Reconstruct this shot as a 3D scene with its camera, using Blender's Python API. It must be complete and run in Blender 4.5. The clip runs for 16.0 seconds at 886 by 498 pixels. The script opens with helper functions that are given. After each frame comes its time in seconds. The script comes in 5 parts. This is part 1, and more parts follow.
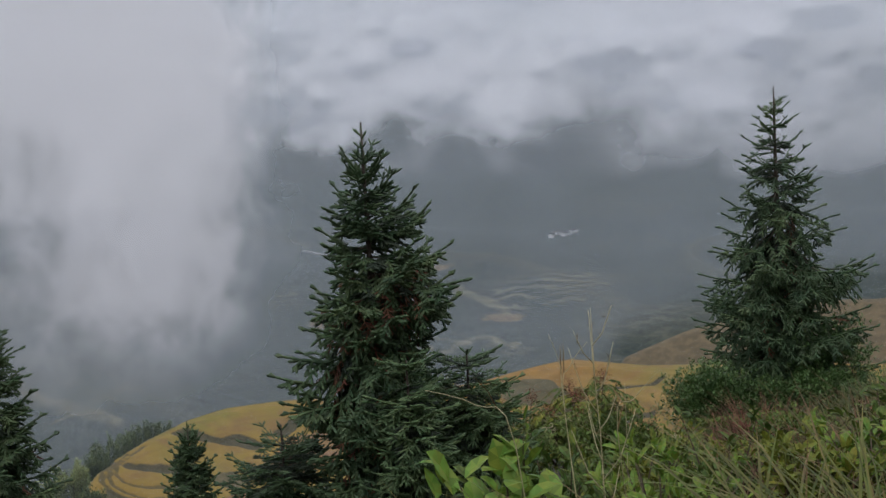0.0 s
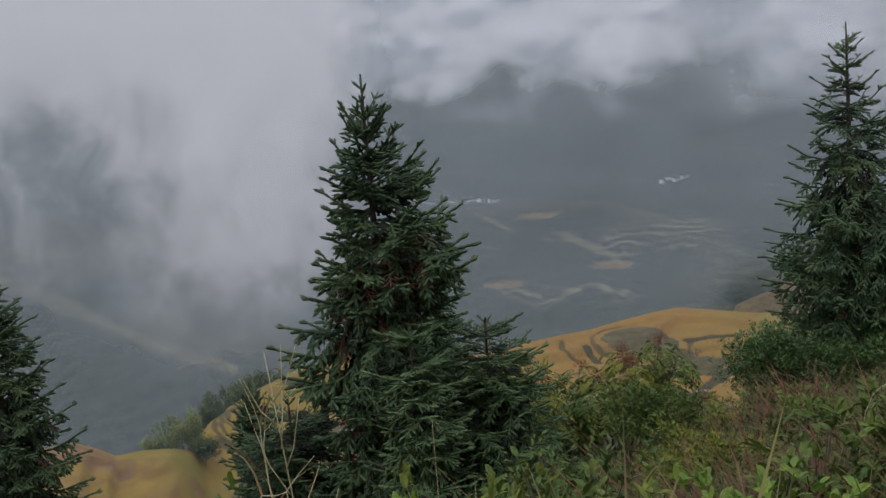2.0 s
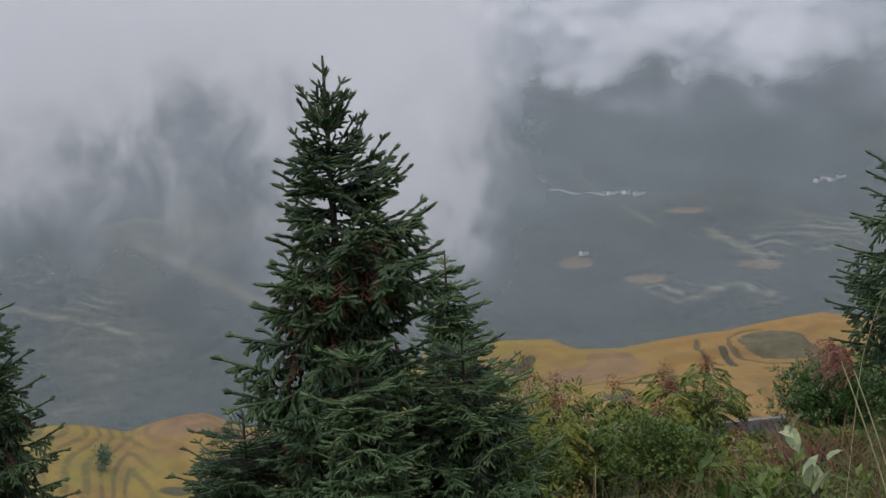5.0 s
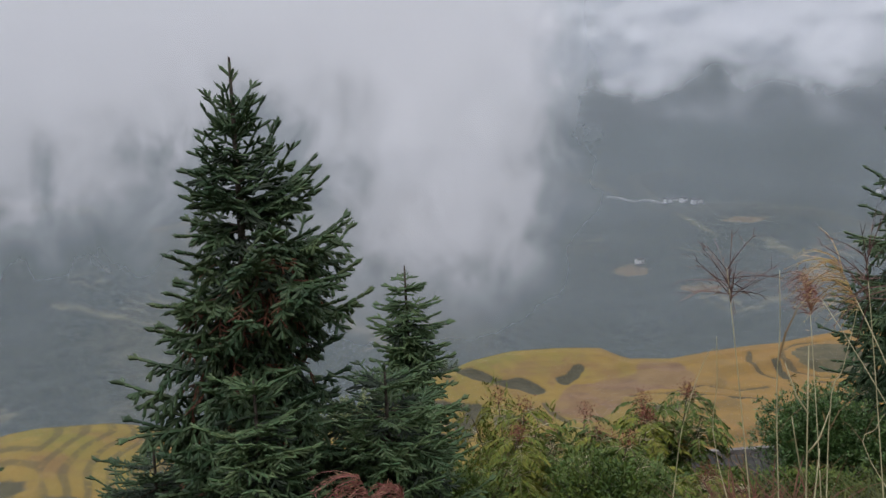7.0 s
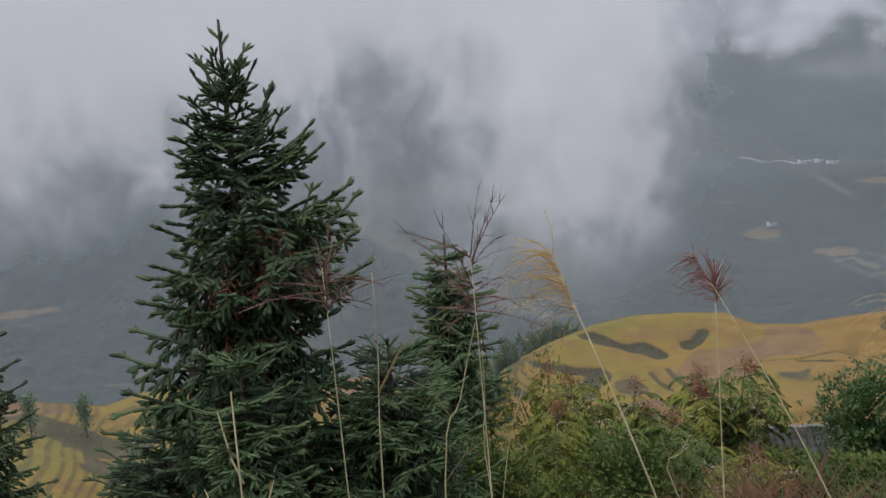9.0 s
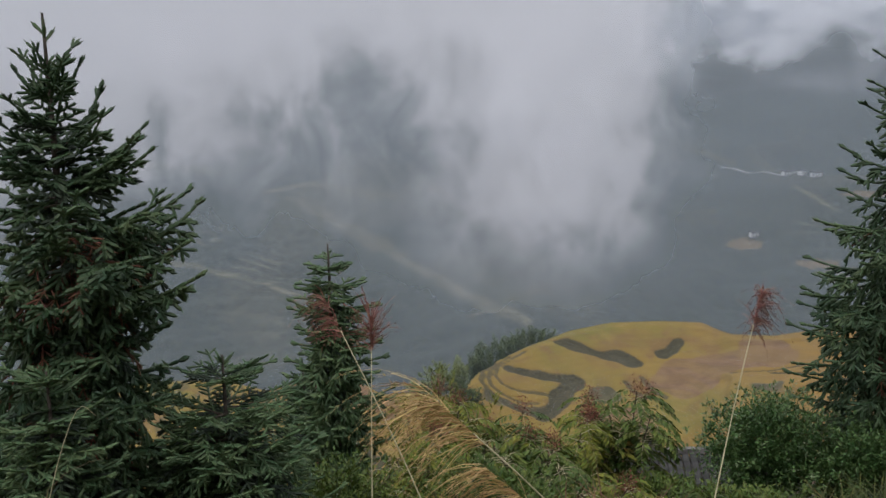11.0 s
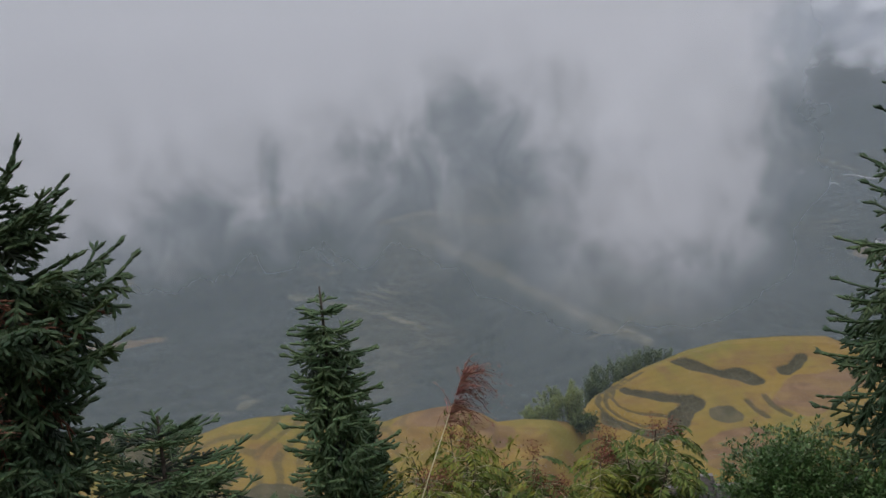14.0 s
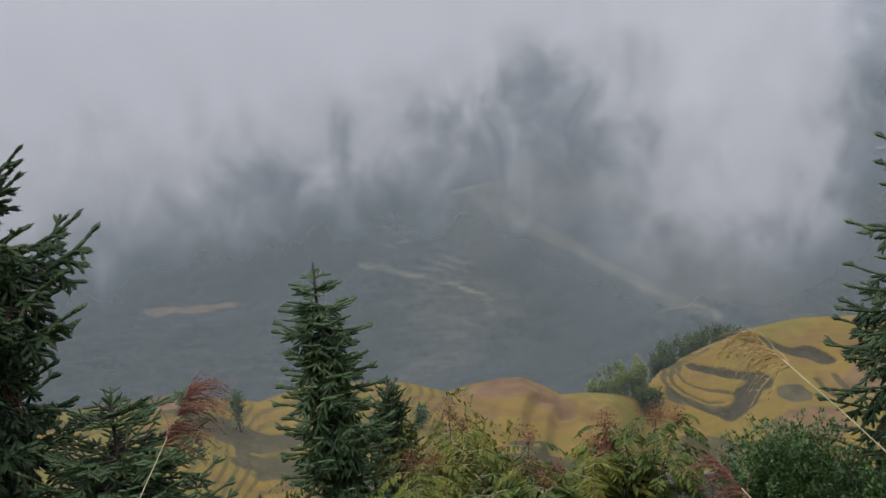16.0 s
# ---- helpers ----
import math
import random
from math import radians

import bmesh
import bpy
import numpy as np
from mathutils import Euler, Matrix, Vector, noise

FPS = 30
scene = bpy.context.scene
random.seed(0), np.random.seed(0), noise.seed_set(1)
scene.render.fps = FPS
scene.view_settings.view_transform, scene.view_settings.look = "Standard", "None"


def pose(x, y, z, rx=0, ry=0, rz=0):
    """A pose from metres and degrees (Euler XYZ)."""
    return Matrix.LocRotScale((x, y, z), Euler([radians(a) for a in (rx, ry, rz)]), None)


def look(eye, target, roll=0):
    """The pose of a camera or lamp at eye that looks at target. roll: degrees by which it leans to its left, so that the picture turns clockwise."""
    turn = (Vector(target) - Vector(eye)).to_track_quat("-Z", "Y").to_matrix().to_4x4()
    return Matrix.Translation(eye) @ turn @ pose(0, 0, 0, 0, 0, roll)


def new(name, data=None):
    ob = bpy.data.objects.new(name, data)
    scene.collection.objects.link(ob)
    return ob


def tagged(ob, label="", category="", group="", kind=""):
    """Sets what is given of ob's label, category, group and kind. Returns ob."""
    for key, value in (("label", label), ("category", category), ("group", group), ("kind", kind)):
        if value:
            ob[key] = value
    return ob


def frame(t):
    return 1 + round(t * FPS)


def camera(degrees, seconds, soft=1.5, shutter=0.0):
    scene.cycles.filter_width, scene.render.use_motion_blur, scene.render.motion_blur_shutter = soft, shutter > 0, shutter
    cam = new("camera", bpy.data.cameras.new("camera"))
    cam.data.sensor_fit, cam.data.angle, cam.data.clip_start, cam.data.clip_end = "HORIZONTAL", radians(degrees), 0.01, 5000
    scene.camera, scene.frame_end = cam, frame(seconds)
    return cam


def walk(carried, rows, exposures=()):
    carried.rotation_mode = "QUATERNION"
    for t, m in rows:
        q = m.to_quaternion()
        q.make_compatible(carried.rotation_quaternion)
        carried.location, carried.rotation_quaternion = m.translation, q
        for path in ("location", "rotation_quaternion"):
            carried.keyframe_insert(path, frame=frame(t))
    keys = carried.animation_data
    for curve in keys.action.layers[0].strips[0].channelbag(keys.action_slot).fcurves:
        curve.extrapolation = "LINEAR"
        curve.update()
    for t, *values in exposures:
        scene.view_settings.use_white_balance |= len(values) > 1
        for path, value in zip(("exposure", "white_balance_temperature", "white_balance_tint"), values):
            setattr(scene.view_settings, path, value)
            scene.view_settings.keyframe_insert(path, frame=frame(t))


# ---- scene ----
cam = camera(42.5, 16.0)
PATH = [
    (0.0, (-7.126, -3.428, 0.239), (-6.3957, -1.5785, 0.0286), -3.34),
    (0.5, (-6.746, -3.246, 0.263), (-6.1271, -1.3578, 0.0368), -5.12),
    (1.0, (-6.268, -3.075, 0.23), (-5.743, -1.1584, 0.0032), -4.95),
    (1.5, (-5.867, -2.791, 0.222), (-5.2828, -0.893, -0.0173), -5.55),
    (2.0, (-5.415, -2.649, 0.185), (-4.8747, -0.7451, -0.102), -4.79),
    (2.5, (-4.943, -2.431, 0.173), (-4.4139, -0.523, -0.1091), -2.63),
    (3.0, (-4.478, -2.137, 0.148), (-3.937, -0.231, -0.1258), -3.59),
    (3.5, (-4.049, -1.968, 0.106), (-3.5572, -0.048, -0.1634), -3.97),
    (4.0, (-3.662, -1.681, 0.077), (-3.2112, 0.2492, -0.1888), -3.61),
    (4.2, (-3.516, -1.632, 0.081), (-3.0891, 0.3031, -0.1873), -3.6),
    (6.3, (-1.824, -0.639, -0.079), (-1.678, 1.3286, -0.4039), -2.38),
    (6.5, (-1.645, -0.552, -0.078), (-1.4779, 1.4159, -0.3955), -2.51),
    (7.0, (-1.26, -0.385, -0.049), (-1.062, 1.5859, -0.3267), -2.7),
    (7.5, (-0.875, -0.278, -0.072), (-0.7401, 1.6985, -0.3476), -3.42),
    (8.0, (-0.583, -0.113, -0.107), (-0.48, 1.8669, -0.3713), -2.64),
    (8.5, (-0.269, 0.089, -0.114), (-0.204, 2.0704, -0.3761), -3.17),
    (9.0, (0.087, 0.209, -0.145), (0.06, 2.1814, -0.4744), -3.8),
    (9.5, (0.401, 0.428, -0.175), (0.444, 2.3962, -0.5269), -2.55),
    (9.7, (0.548, 0.467, -0.194), (0.663, 2.4325, -0.5445), -2.19),
    (11.8, (2.062, 1.123, -0.18), (1.926, 3.1002, -0.4522), -2.98),
    (12.0, (2.173, 1.184, -0.202), (2.01, 3.1615, -0.4547), -3.37),
    (12.5, (2.44, 1.404, -0.165), (2.278, 3.3821, -0.4143), -3.87),
    (13.0, (2.683, 1.517, -0.191), (2.4421, 3.4857, -0.4481), -4.55),
    (13.5, (2.927, 1.709, -0.247), (2.6541, 3.6743, -0.4955), -5.06),
    (14.0, (3.194, 1.821, -0.267), (2.994, 3.7924, -0.5382), -5.6),
    (14.5, (3.428, 1.904, -0.279), (3.297, 3.8851, -0.5214), -5.06),
    (15.0, (3.672, 2.145, -0.28), (3.502, 4.1231, -0.5204), -5.3),
    (15.5, (3.895, 2.282, -0.307), (3.605, 4.2383, -0.602), -4.72),
    (16.0, (4.135, 2.452, -0.34), (3.808, 4.4003, -0.6511), -5.16),
]
walk(cam, [(t, look(eye, target, roll)) for t, eye, target, roll in PATH],
     [(0, -0.2), (1.0, -0.24), (1.5, -0.26), (2, -0.27), (2.5, -0.02), (3.2, -0.02), (4.0, -0.11), (6.5, -0.02), (7.0, 0.0), (7.5, -0.14), (8.5, -0.14), (9.5, 0.06), (12, -0.2), (14.5, -0.26), (15.5, -0.25), (16, -0.06)])

# ---------------- world, sun ----------------
world = bpy.data.worlds.new("overcast_sky")
scene.world = world
world.use_nodes = True
wt = world.node_tree
wt.nodes.clear()
w_out = wt.nodes.new("ShaderNodeOutputWorld")
w_sky = wt.nodes.new("ShaderNodeTexSky")
w_sky.sky_type, w_sky.sun_disc = "NISHITA", False
w_sky.sun_elevation, w_sky.sun_rotation = radians(48), radians(-60)
w_bg1 = wt.nodes.new("ShaderNodeBackground")
w_bg1.inputs["Strength"].default_value = 0.03
wt.links.new(w_sky.outputs["Color"], w_bg1.inputs["Color"])
# cloud cover: brighter towards the zenith
w_tc = wt.nodes.new("ShaderNodeTexCoord")
w_sep = wt.nodes.new("ShaderNodeSeparateXYZ")
wt.links.new(w_tc.outputs["Generated"], w_sep.inputs[0])
w_ramp = wt.nodes.new("ShaderNodeValToRGB")
wt.links.new(w_sep.outputs["Z"], w_ramp.inputs["Fac"])
w_ramp.color_ramp.elements[0].position, w_ramp.color_ramp.elements[0].color = 0.0, (0.412, 0.425, 0.508, 1)
w_ramp.color_ramp.elements[1].position, w_ramp.color_ramp.elements[1].color = 1.0, (1.56, 1.55, 1.68, 1)
w_e = w_ramp.color_ramp.elements.new(0.12)
w_e.color = (0.474, 0.485, 0.567, 1)
w_noise = wt.nodes.new("ShaderNodeTexNoise")
w_noise.inputs["Scale"].default_value, w_noise.inputs["Detail"].default_value = 3.0, 5.0
wt.links.new(w_tc.outputs["Generated"], w_noise.inputs["Vector"])
w_mr = wt.nodes.new("ShaderNodeMapRange")
w_mr.inputs["To Min"].default_value, w_mr.inputs["To Max"].default_value = 0.86, 1.14
wt.links.new(w_noise.outputs["Fac"], w_mr.inputs["Value"])
w_bg2 = wt.nodes.new("ShaderNodeBackground")
wt.links.new(w_ramp.outputs["Color"], w_bg2.inputs["Color"])
wt.links.new(w_mr.outputs["Result"], w_bg2.inputs["Strength"])
w_add = wt.nodes.new("ShaderNodeAddShader")
wt.links.new(w_bg1.outputs[0], w_add.inputs[0])
wt.links.new(w_bg2.outputs[0], w_add.inputs[1])
wt.links.new(w_add.outputs[0], w_out.inputs["Surface"])

sun_data = bpy.data.lights.new("sun", "SUN")
sun_data.energy, sun_data.angle, sun_data.color = 0.8, radians(25), (1.0, 0.96, 0.9)
sun = new("sun", sun_data)
sun.matrix_world = look((-30, -17, 60), (0, 20, -10))


# ---------------- node helpers ----------------
class Sock:
    """A node socket with arithmetic."""

    def __init__(self, tree, out):
        self.tree, self.out = tree, out

    def op(self, kind, *others, clamp=False):
        n = self.tree.nodes.new("ShaderNodeMath")
        n.operation, n.use_clamp = kind, clamp
        for i, o in enumerate((self, *others)):
            if isinstance(o, Sock):
                self.tree.links.new(o.out, n.inputs[i])
            else:
                n.inputs[i].default_value = o
        return Sock(self.tree, n.outputs[0])

    def __add__(self, o):
        return self.op("ADD", o)

    def __sub__(self, o):
        return self.op("SUBTRACT", o)

    def __mul__(self, o):
        return self.op("MULTIPLY", o)

    def clamp(self):
        return self.op("ADD", 0.0, clamp=True)

    def step(self, a, b):
        n = self.tree.nodes.new("ShaderNodeMapRange")
        n.interpolation_type = "SMOOTHSTEP"
        self.tree.links.new(self.out, n.inputs["Value"])
        n.inputs["From Min"].default_value, n.inputs["From Max"].default_value = min(a, b), max(a, b)
        n.inputs["To Min"].default_value, n.inputs["To Max"].default_value = (0, 1) if a < b else (1, 0)
        return Sock(self.tree, n.outputs["Result"])


def new_material(name):
    m = bpy.data.materials.new(name)
    m.use_nodes = True
    t = m.node_tree
    return m, t, t.nodes["Principled BSDF"]


def noise_node(t, vec, scale, detail=4.0, rough=0.55, dist=0.0):
    n = t.nodes.new("ShaderNodeTexNoise")
    n.inputs["Scale"].default_value, n.inputs["Detail"].default_value = scale, detail
    n.inputs["Roughness"].default_value, n.inputs["Distortion"].default_value = rough, dist
    if vec is not None:
        t.links.new(vec, n.inputs["Vector"])
    return n


def mix_rgb(t, fac, a, b, kind="MIX"):
    n = t.nodes.new("ShaderNodeMix")
    n.data_type, n.blend_type = "RGBA", kind
    for sock, v in ((n.inputs[0], fac), (n.inputs[6], a), (n.inputs[7], b)):
        if isinstance(v, Sock):
            t.links.new(v.out, sock)
        elif isinstance(v, (int, float)):
            sock.default_value = v
        elif isinstance(v, tuple):
            sock.default_value = (*v, 1)
        else:
            t.links.new(v, sock)
    return n.outputs[2]


def simple_material(name, c1, c2, scale=6.0, rough=0.7, c3=None, island=0.0, bump=0.0, subsurface=0.0, obj_random=0.0):
    """Two colours by noise, a third in patches, brightness varied per island."""
    m, t, b = new_material(name)
    tc = t.nodes.new("ShaderNodeTexCoord").outputs["Object"]
    n1 = noise_node(t, tc, scale, 5)
    col = mix_rgb(t, Sock(t, n1.outputs["Fac"]).step(0.35, 0.65), c1, c2)
    if c3:
        n2 = noise_node(t, tc, scale * 0.23, 3)
        col = mix_rgb(t, Sock(t, n2.outputs["Fac"]).step(0.52, 0.68), col, c3)
    if island:
        g = t.nodes.new("ShaderNodeNewGeometry")
        hsv = t.nodes.new("ShaderNodeHueSaturation")
        r = Sock(t, g.outputs["Random Per Island"])
        t.links.new((r * (2 * island) + (1 - island)).out, hsv.inputs["Value"])
        t.links.new(((r * 7.31).op("FRACT") * 0.06 + 0.47).out, hsv.inputs["Hue"])
        t.links.new(col, hsv.inputs["Color"])
        col = hsv.outputs["Color"]
    if obj_random:
        oi = t.nodes.new("ShaderNodeObjectInfo")
        hsv = t.nodes.new("ShaderNodeHueSaturation")
        t.links.new((Sock(t, oi.outputs["Random"]) * (2 * obj_random) + (1 - obj_random)).out, hsv.inputs["Value"])
        t.links.new(col, hsv.inputs["Color"])
        col = hsv.outputs["Color"]
    t.links.new(col, b.inputs["Base Color"])
    b.inputs["Roughness"].default_value = rough
    b.inputs["Specular IOR Level"].default_value = 0.22
    if subsurface:
        tr = t.nodes.new("ShaderNodeBsdfTranslucent")
        t.links.new(col, tr.inputs["Color"])
        mx = t.nodes.new("ShaderNodeMixShader")
        mx.inputs[0].default_value = subsurface
        t.links.new(b.outputs[0], mx.inputs[1])
        t.links.new(tr.outputs[0], mx.inputs[2])
        t.links.new(mx.outputs[0], t.nodes["Material Output"].inputs["Surface"])
    if bump:
        bn = t.nodes.new("ShaderNodeBump")
        bn.inputs["Strength"].default_value, bn.inputs["Distance"].default_value = bump, 0.02
        t.links.new(noise_node(t, tc, scale * 5, 4).outputs["Fac"], bn.inputs["Height"])
        t.links.new(bn.outputs[0], b.inputs["Normal"])
    return m


# ---------------- mesh helpers ----------------
def mesh_object(name, verts, faces, material, parent=None, label="", smooth=False):
    me = bpy.data.meshes.new(name)
    me.from_pydata([tuple(v) for v in verts] if not isinstance(verts, np.ndarray) else verts.tolist(), [],
                   faces if not isinstance(faces, np.ndarray) else faces.tolist())
    me.materials.append(material)
    if smooth:
        me.polygons.foreach_set("use_smooth", [True] * len(me.polygons))
    ob = new(name, me)
    if parent is not None:
        ob.parent = parent
    if label:
        tagged(ob, label)
    return ob


def tri_object(name, tris, material, parent=None, label=""):
    """Loose triangles, an array (n, 3, 3), as one mesh."""
    tris = np.asarray(tris, dtype=np.float32)
    n = len(tris)
    me = bpy.data.meshes.new(name)
    me.vertices.add(n * 3)
    me.vertices.foreach_set("co", tris.reshape(-1))
    me.loops.add(n * 3)
    me.loops.foreach_set("vertex_index", np.arange(n * 3, dtype=np.int32))
    me.polygons.add(n)
    me.polygons.foreach_set("loop_start", np.arange(0, n * 3, 3, dtype=np.int32))
    me.polygons.foreach_set("loop_total", np.full(n, 3, dtype=np.int32))
    me.update(calc_edges=True)
    me.materials.append(material)
    ob = new(name, me)
    if parent is not None:
        ob.parent = parent
    if label:
        tagged(ob, label)
    return ob


def tube(points, radii, sides=6):
    """Vertices and faces of a tapered tube along points."""
    verts, faces = [], []
    pts = [Vector(p) for p in points]
    for i, p in enumerate(pts):
        d = (pts[min(i + 1, len(pts) - 1)] - pts[max(i - 1, 0)]).normalized()
        a = d.orthogonal().normalized() if i == 0 else (a - d * a.dot(d)).normalized()
        b = d.cross(a)
        for k in range(sides):
            w = 2 * math.pi * k / sides
            verts.append(p + (a * math.cos(w) + b * math.sin(w)) * radii[i])
    for i in range(len(pts) - 1):
        for k in range(sides):
            k2 = (k + 1) % sides
            faces.append((i * sides + k, i * sides + k2, (i + 1) * sides + k2, (i + 1) * sides + k))
    faces.append(tuple(range(sides - 1, -1, -1)))
    faces.append(tuple(len(verts) - sides + k for k in range(sides)))
    return verts, faces


class Soup:
    """Gathers vertices and faces of several pieces into one mesh."""

    def __init__(self):
        self.v, self.f = [], []

    def add(self, vf):
        k = len(self.v)
        self.v += list(vf[0])
        self.f += [tuple(i + k for i in f) for f in vf[1]]


def unit(a):
    return a / np.maximum(np.linalg.norm(a, axis=-1, keepdims=True), 1e-9)


# ---------------- lie of the land ----------------
def lattice_noise(x, y, seed):
    xi, yi = np.floor(x), np.floor(y)
    fx, fy = x - xi, y - yi
    fx, fy = fx * fx * (3 - 2 * fx), fy * fy * (3 - 2 * fy)

    def h(a, b):
        v = np.sin(a * 127.1 + b * 311.7 + seed * 74.7) * 43758.5453
        return v - np.floor(v)
    return ((h(xi, yi) * (1 - fx) + h(xi + 1, yi) * fx) * (1 - fy) + (h(xi, yi + 1) * (1 - fx) + h(xi + 1, yi + 1) * fx) * fy) * 2 - 1


def fbm(x, y, scale, octaves=4, seed=1.0):
    z, a = 0.0, 1.0
    for k in range(octaves):
        z = z + a * lattice_noise(x / scale + 17.3 * k, y / scale - 9.1 * k, seed + k)
        scale, a = scale / 2.03, a * 0.5
    return z


def smooth(v, a, b):
    u = np.clip((v - a) / (b - a), 0, 1)
    return u * u * (3 - 2 * u)


CX, CY = -1.0, 0.0
# crest of the rice hills: bearing, elevation, distance
CREST = [(-60, -14.5, 190), (-40, -14.8, 190), (-24.3, -15.0, 190), (-22, -15.0, 190), (-20.4, -15.4, 190), (-18, -15.9, 195), (-16.3, -15.5, 200),
         (-14.9, -15.4, 200), (-11.5, -15.6, 205), (-10.4, -15.8, 205), (-8.5, -16.4, 205), (-7.1, -16.1, 205),
        (-5.7, -15.95, 205), (-4.6, -15.95, 205), (-3.4, -16.5, 205), (-2.7, -16.95, 205), (-1.4, -16.9, 205), (0.0, -17.05, 205), (0.9, -17.2, 210),
         (1.6, -16.6, 222), (2.2, -15.99, 230), (2.76, -15.63, 234), (3.46, -15.29, 238), (4.16, -14.96, 242), (4.85, -14.65, 246), (5.54, -14.42, 249), (6.9, -13.91, 255), (8.9, -13.5, 262), (11.6, -13.4, 264), (13.5, -13.45, 264), (14.3, -13.8, 262), (15, -14.0, 262),
         (17, -14.0, 265), (18.8, -13.65, 272), (21, -13.3, 282), (22.3, -13.15, 288), (24, -12.75, 296), (25.7, -12.4, 304), (27.0, -12.2, 310), (29.5, -12.5, 305),
         (31, -12.65, 300), (33, -12.65, 295), (45, -12.6, 285), (70, -12.6, 280)]
# weedy banks between the paddies: half width, then points
BANKS = [(1.7, (27.6, 250.5), (32, 249), (35.6, 247.6), (39.3, 247.2), (41.8, 245.6), (43.4, 244)),
         (1.5, (49.7, 247.6), (51.8, 248.9), (54, 251.4)),
         (1.8, (15, 236.9), (18.3, 236.6), (21.5, 236.4), (25, 236.3), (28.6, 236.6)),
         (2.4, (28.2, 235.6), (26.2, 231.8), (24.2, 226.7), (20.3, 221.8)),
         (1.5, (130.8, 254.7), (137.6, 254), (144, 251), (151, 248)),
         (1.8, (117.2, 223.6), (126, 230), (131.6, 233.5), (137.1, 232.6)),
         (1.0, (103.7, 257.5), (103.1, 252.3), (101.8, 245.8)),
         (1.2, (70, 232), (82, 226), (95, 222))]
# thin lips of the narrow paddies that wrap round the end of the hill
LIPS = [((19, 246.7), (15.6, 241.3), (12.6, 237), (11.6, 233.4), (13, 230.6), (15.2, 229.6), (19.3, 230.1), (22.5, 230)),
        ((15.1, 243.9), (11.4, 237), (10.1, 232.4), (10.6, 229.2), (13, 227), (16.8, 225.5), (20, 226.4)),
        ((11.6, 241), (8.9, 235), (8.6, 230), (10.2, 226.6), (13.6, 223.8), (18, 222)),
        ((39.6, 237), (40.6, 233.4), (42.6, 230)), ((43.4, 238.6), (44.4, 234), (47, 230)),
        ((62, 234), (69.3, 233.7), (78.3, 236.8), (93.9, 238.9)), ((99, 247), (96, 255), (99, 262)), tuple((118 + 12.5 * math.cos(k * 0.5), 256 + 12.5 * math.sin(k * 0.5)) for k in range(3, 13)),
        ((108, 243), (116, 240.5), (124, 243), (130, 248)), ((110, 239.5), (118, 236.5), (126, 239.5), (132, 245)), ((112, 236), (119, 232.5), (127, 235), (134, 241))]
# weedy slopes: centre, spread, turn
WEEDY = [(15.5, 224.5, 8, 4.5, -0.35), (35.2, 231, 3.6, 4.4, -0.3), (16, 209, 9, 6, 0.2), (65, 216, 2.4, 3.4, 0.3), (-60, 172, 14, 6, 0.1), (-40, 160, 16, 8, 0.0), (123, 239, 9.5, 6, 0.5), (2, 216, 6, 3, 0.0), (-10, 176, 12, 8, 0.0)]
BROWN = [(65, 241.5, 16, 5.5, 0.4), (52.5, 236, 7, 8, 0.5), (35, 218, 6.5, 9, -0.6), (73, 246, 6, 9, -0.3), (-19, 204, 11, 7, 0.0),
         (-75, 178, 9, 6, 0.3)]
DISC = (118.0, 256.0)
# fields across the valley: bearing, elevation, spread, and 1 for a bare plot, less for striped terraces
FIELDS = [(24.0, -9.7, 1.2, 0.22, 1.0), (18.6, -10.3, 1.5, 0.28, 1.0), (20.9, -6.95, 1.2, 0.16, 1.0), (15.3, -9.4, 0.9, 0.28, 1.0), (-21.0, -10.6, 1.7, 0.20, 1.0), (-23.6, -10.45, 0.9, 0.24, 1.0),
          (-5.0, -6.55, 3.2, 0.42, 0.7), (2.9, -13.1, 1.7, 0.45, 0.7), (-17.0, -14.3, 1.7, 0.7, 0.7), (-11.6, -8.4, 1.3, 0.5, 0.5), (-9.3, -9.7, 1.3, 0.4, 0.5), (26.6, -8.3, 3.0, 0.9, 0.5),
          (20.5, -10.9, 2.6, 0.5, 0.6), (15.0, -5.5, 2.2, 0.45, 0.55), (24.3, -11.2, 1.3, 0.4, 0.6), (-12.5, -4.9, 3.2, 0.35, 0.5), (13.2, -8.0, 1.4, 0.5, 0.45), (18.0, -8.6, 1.5, 0.35, 0.5),
          (21.5, -8.2, 1.0, 0.5, 0.55), (30.5, -6.2, 2.5, 0.6, 0.4), (-20.5, -7.6, 3.0, 0.7, 0.4), (13.6, -3.4, 1.6, 0.4, 0.35), (25.0, -4.6, 2.0, 0.35, 0.35)]
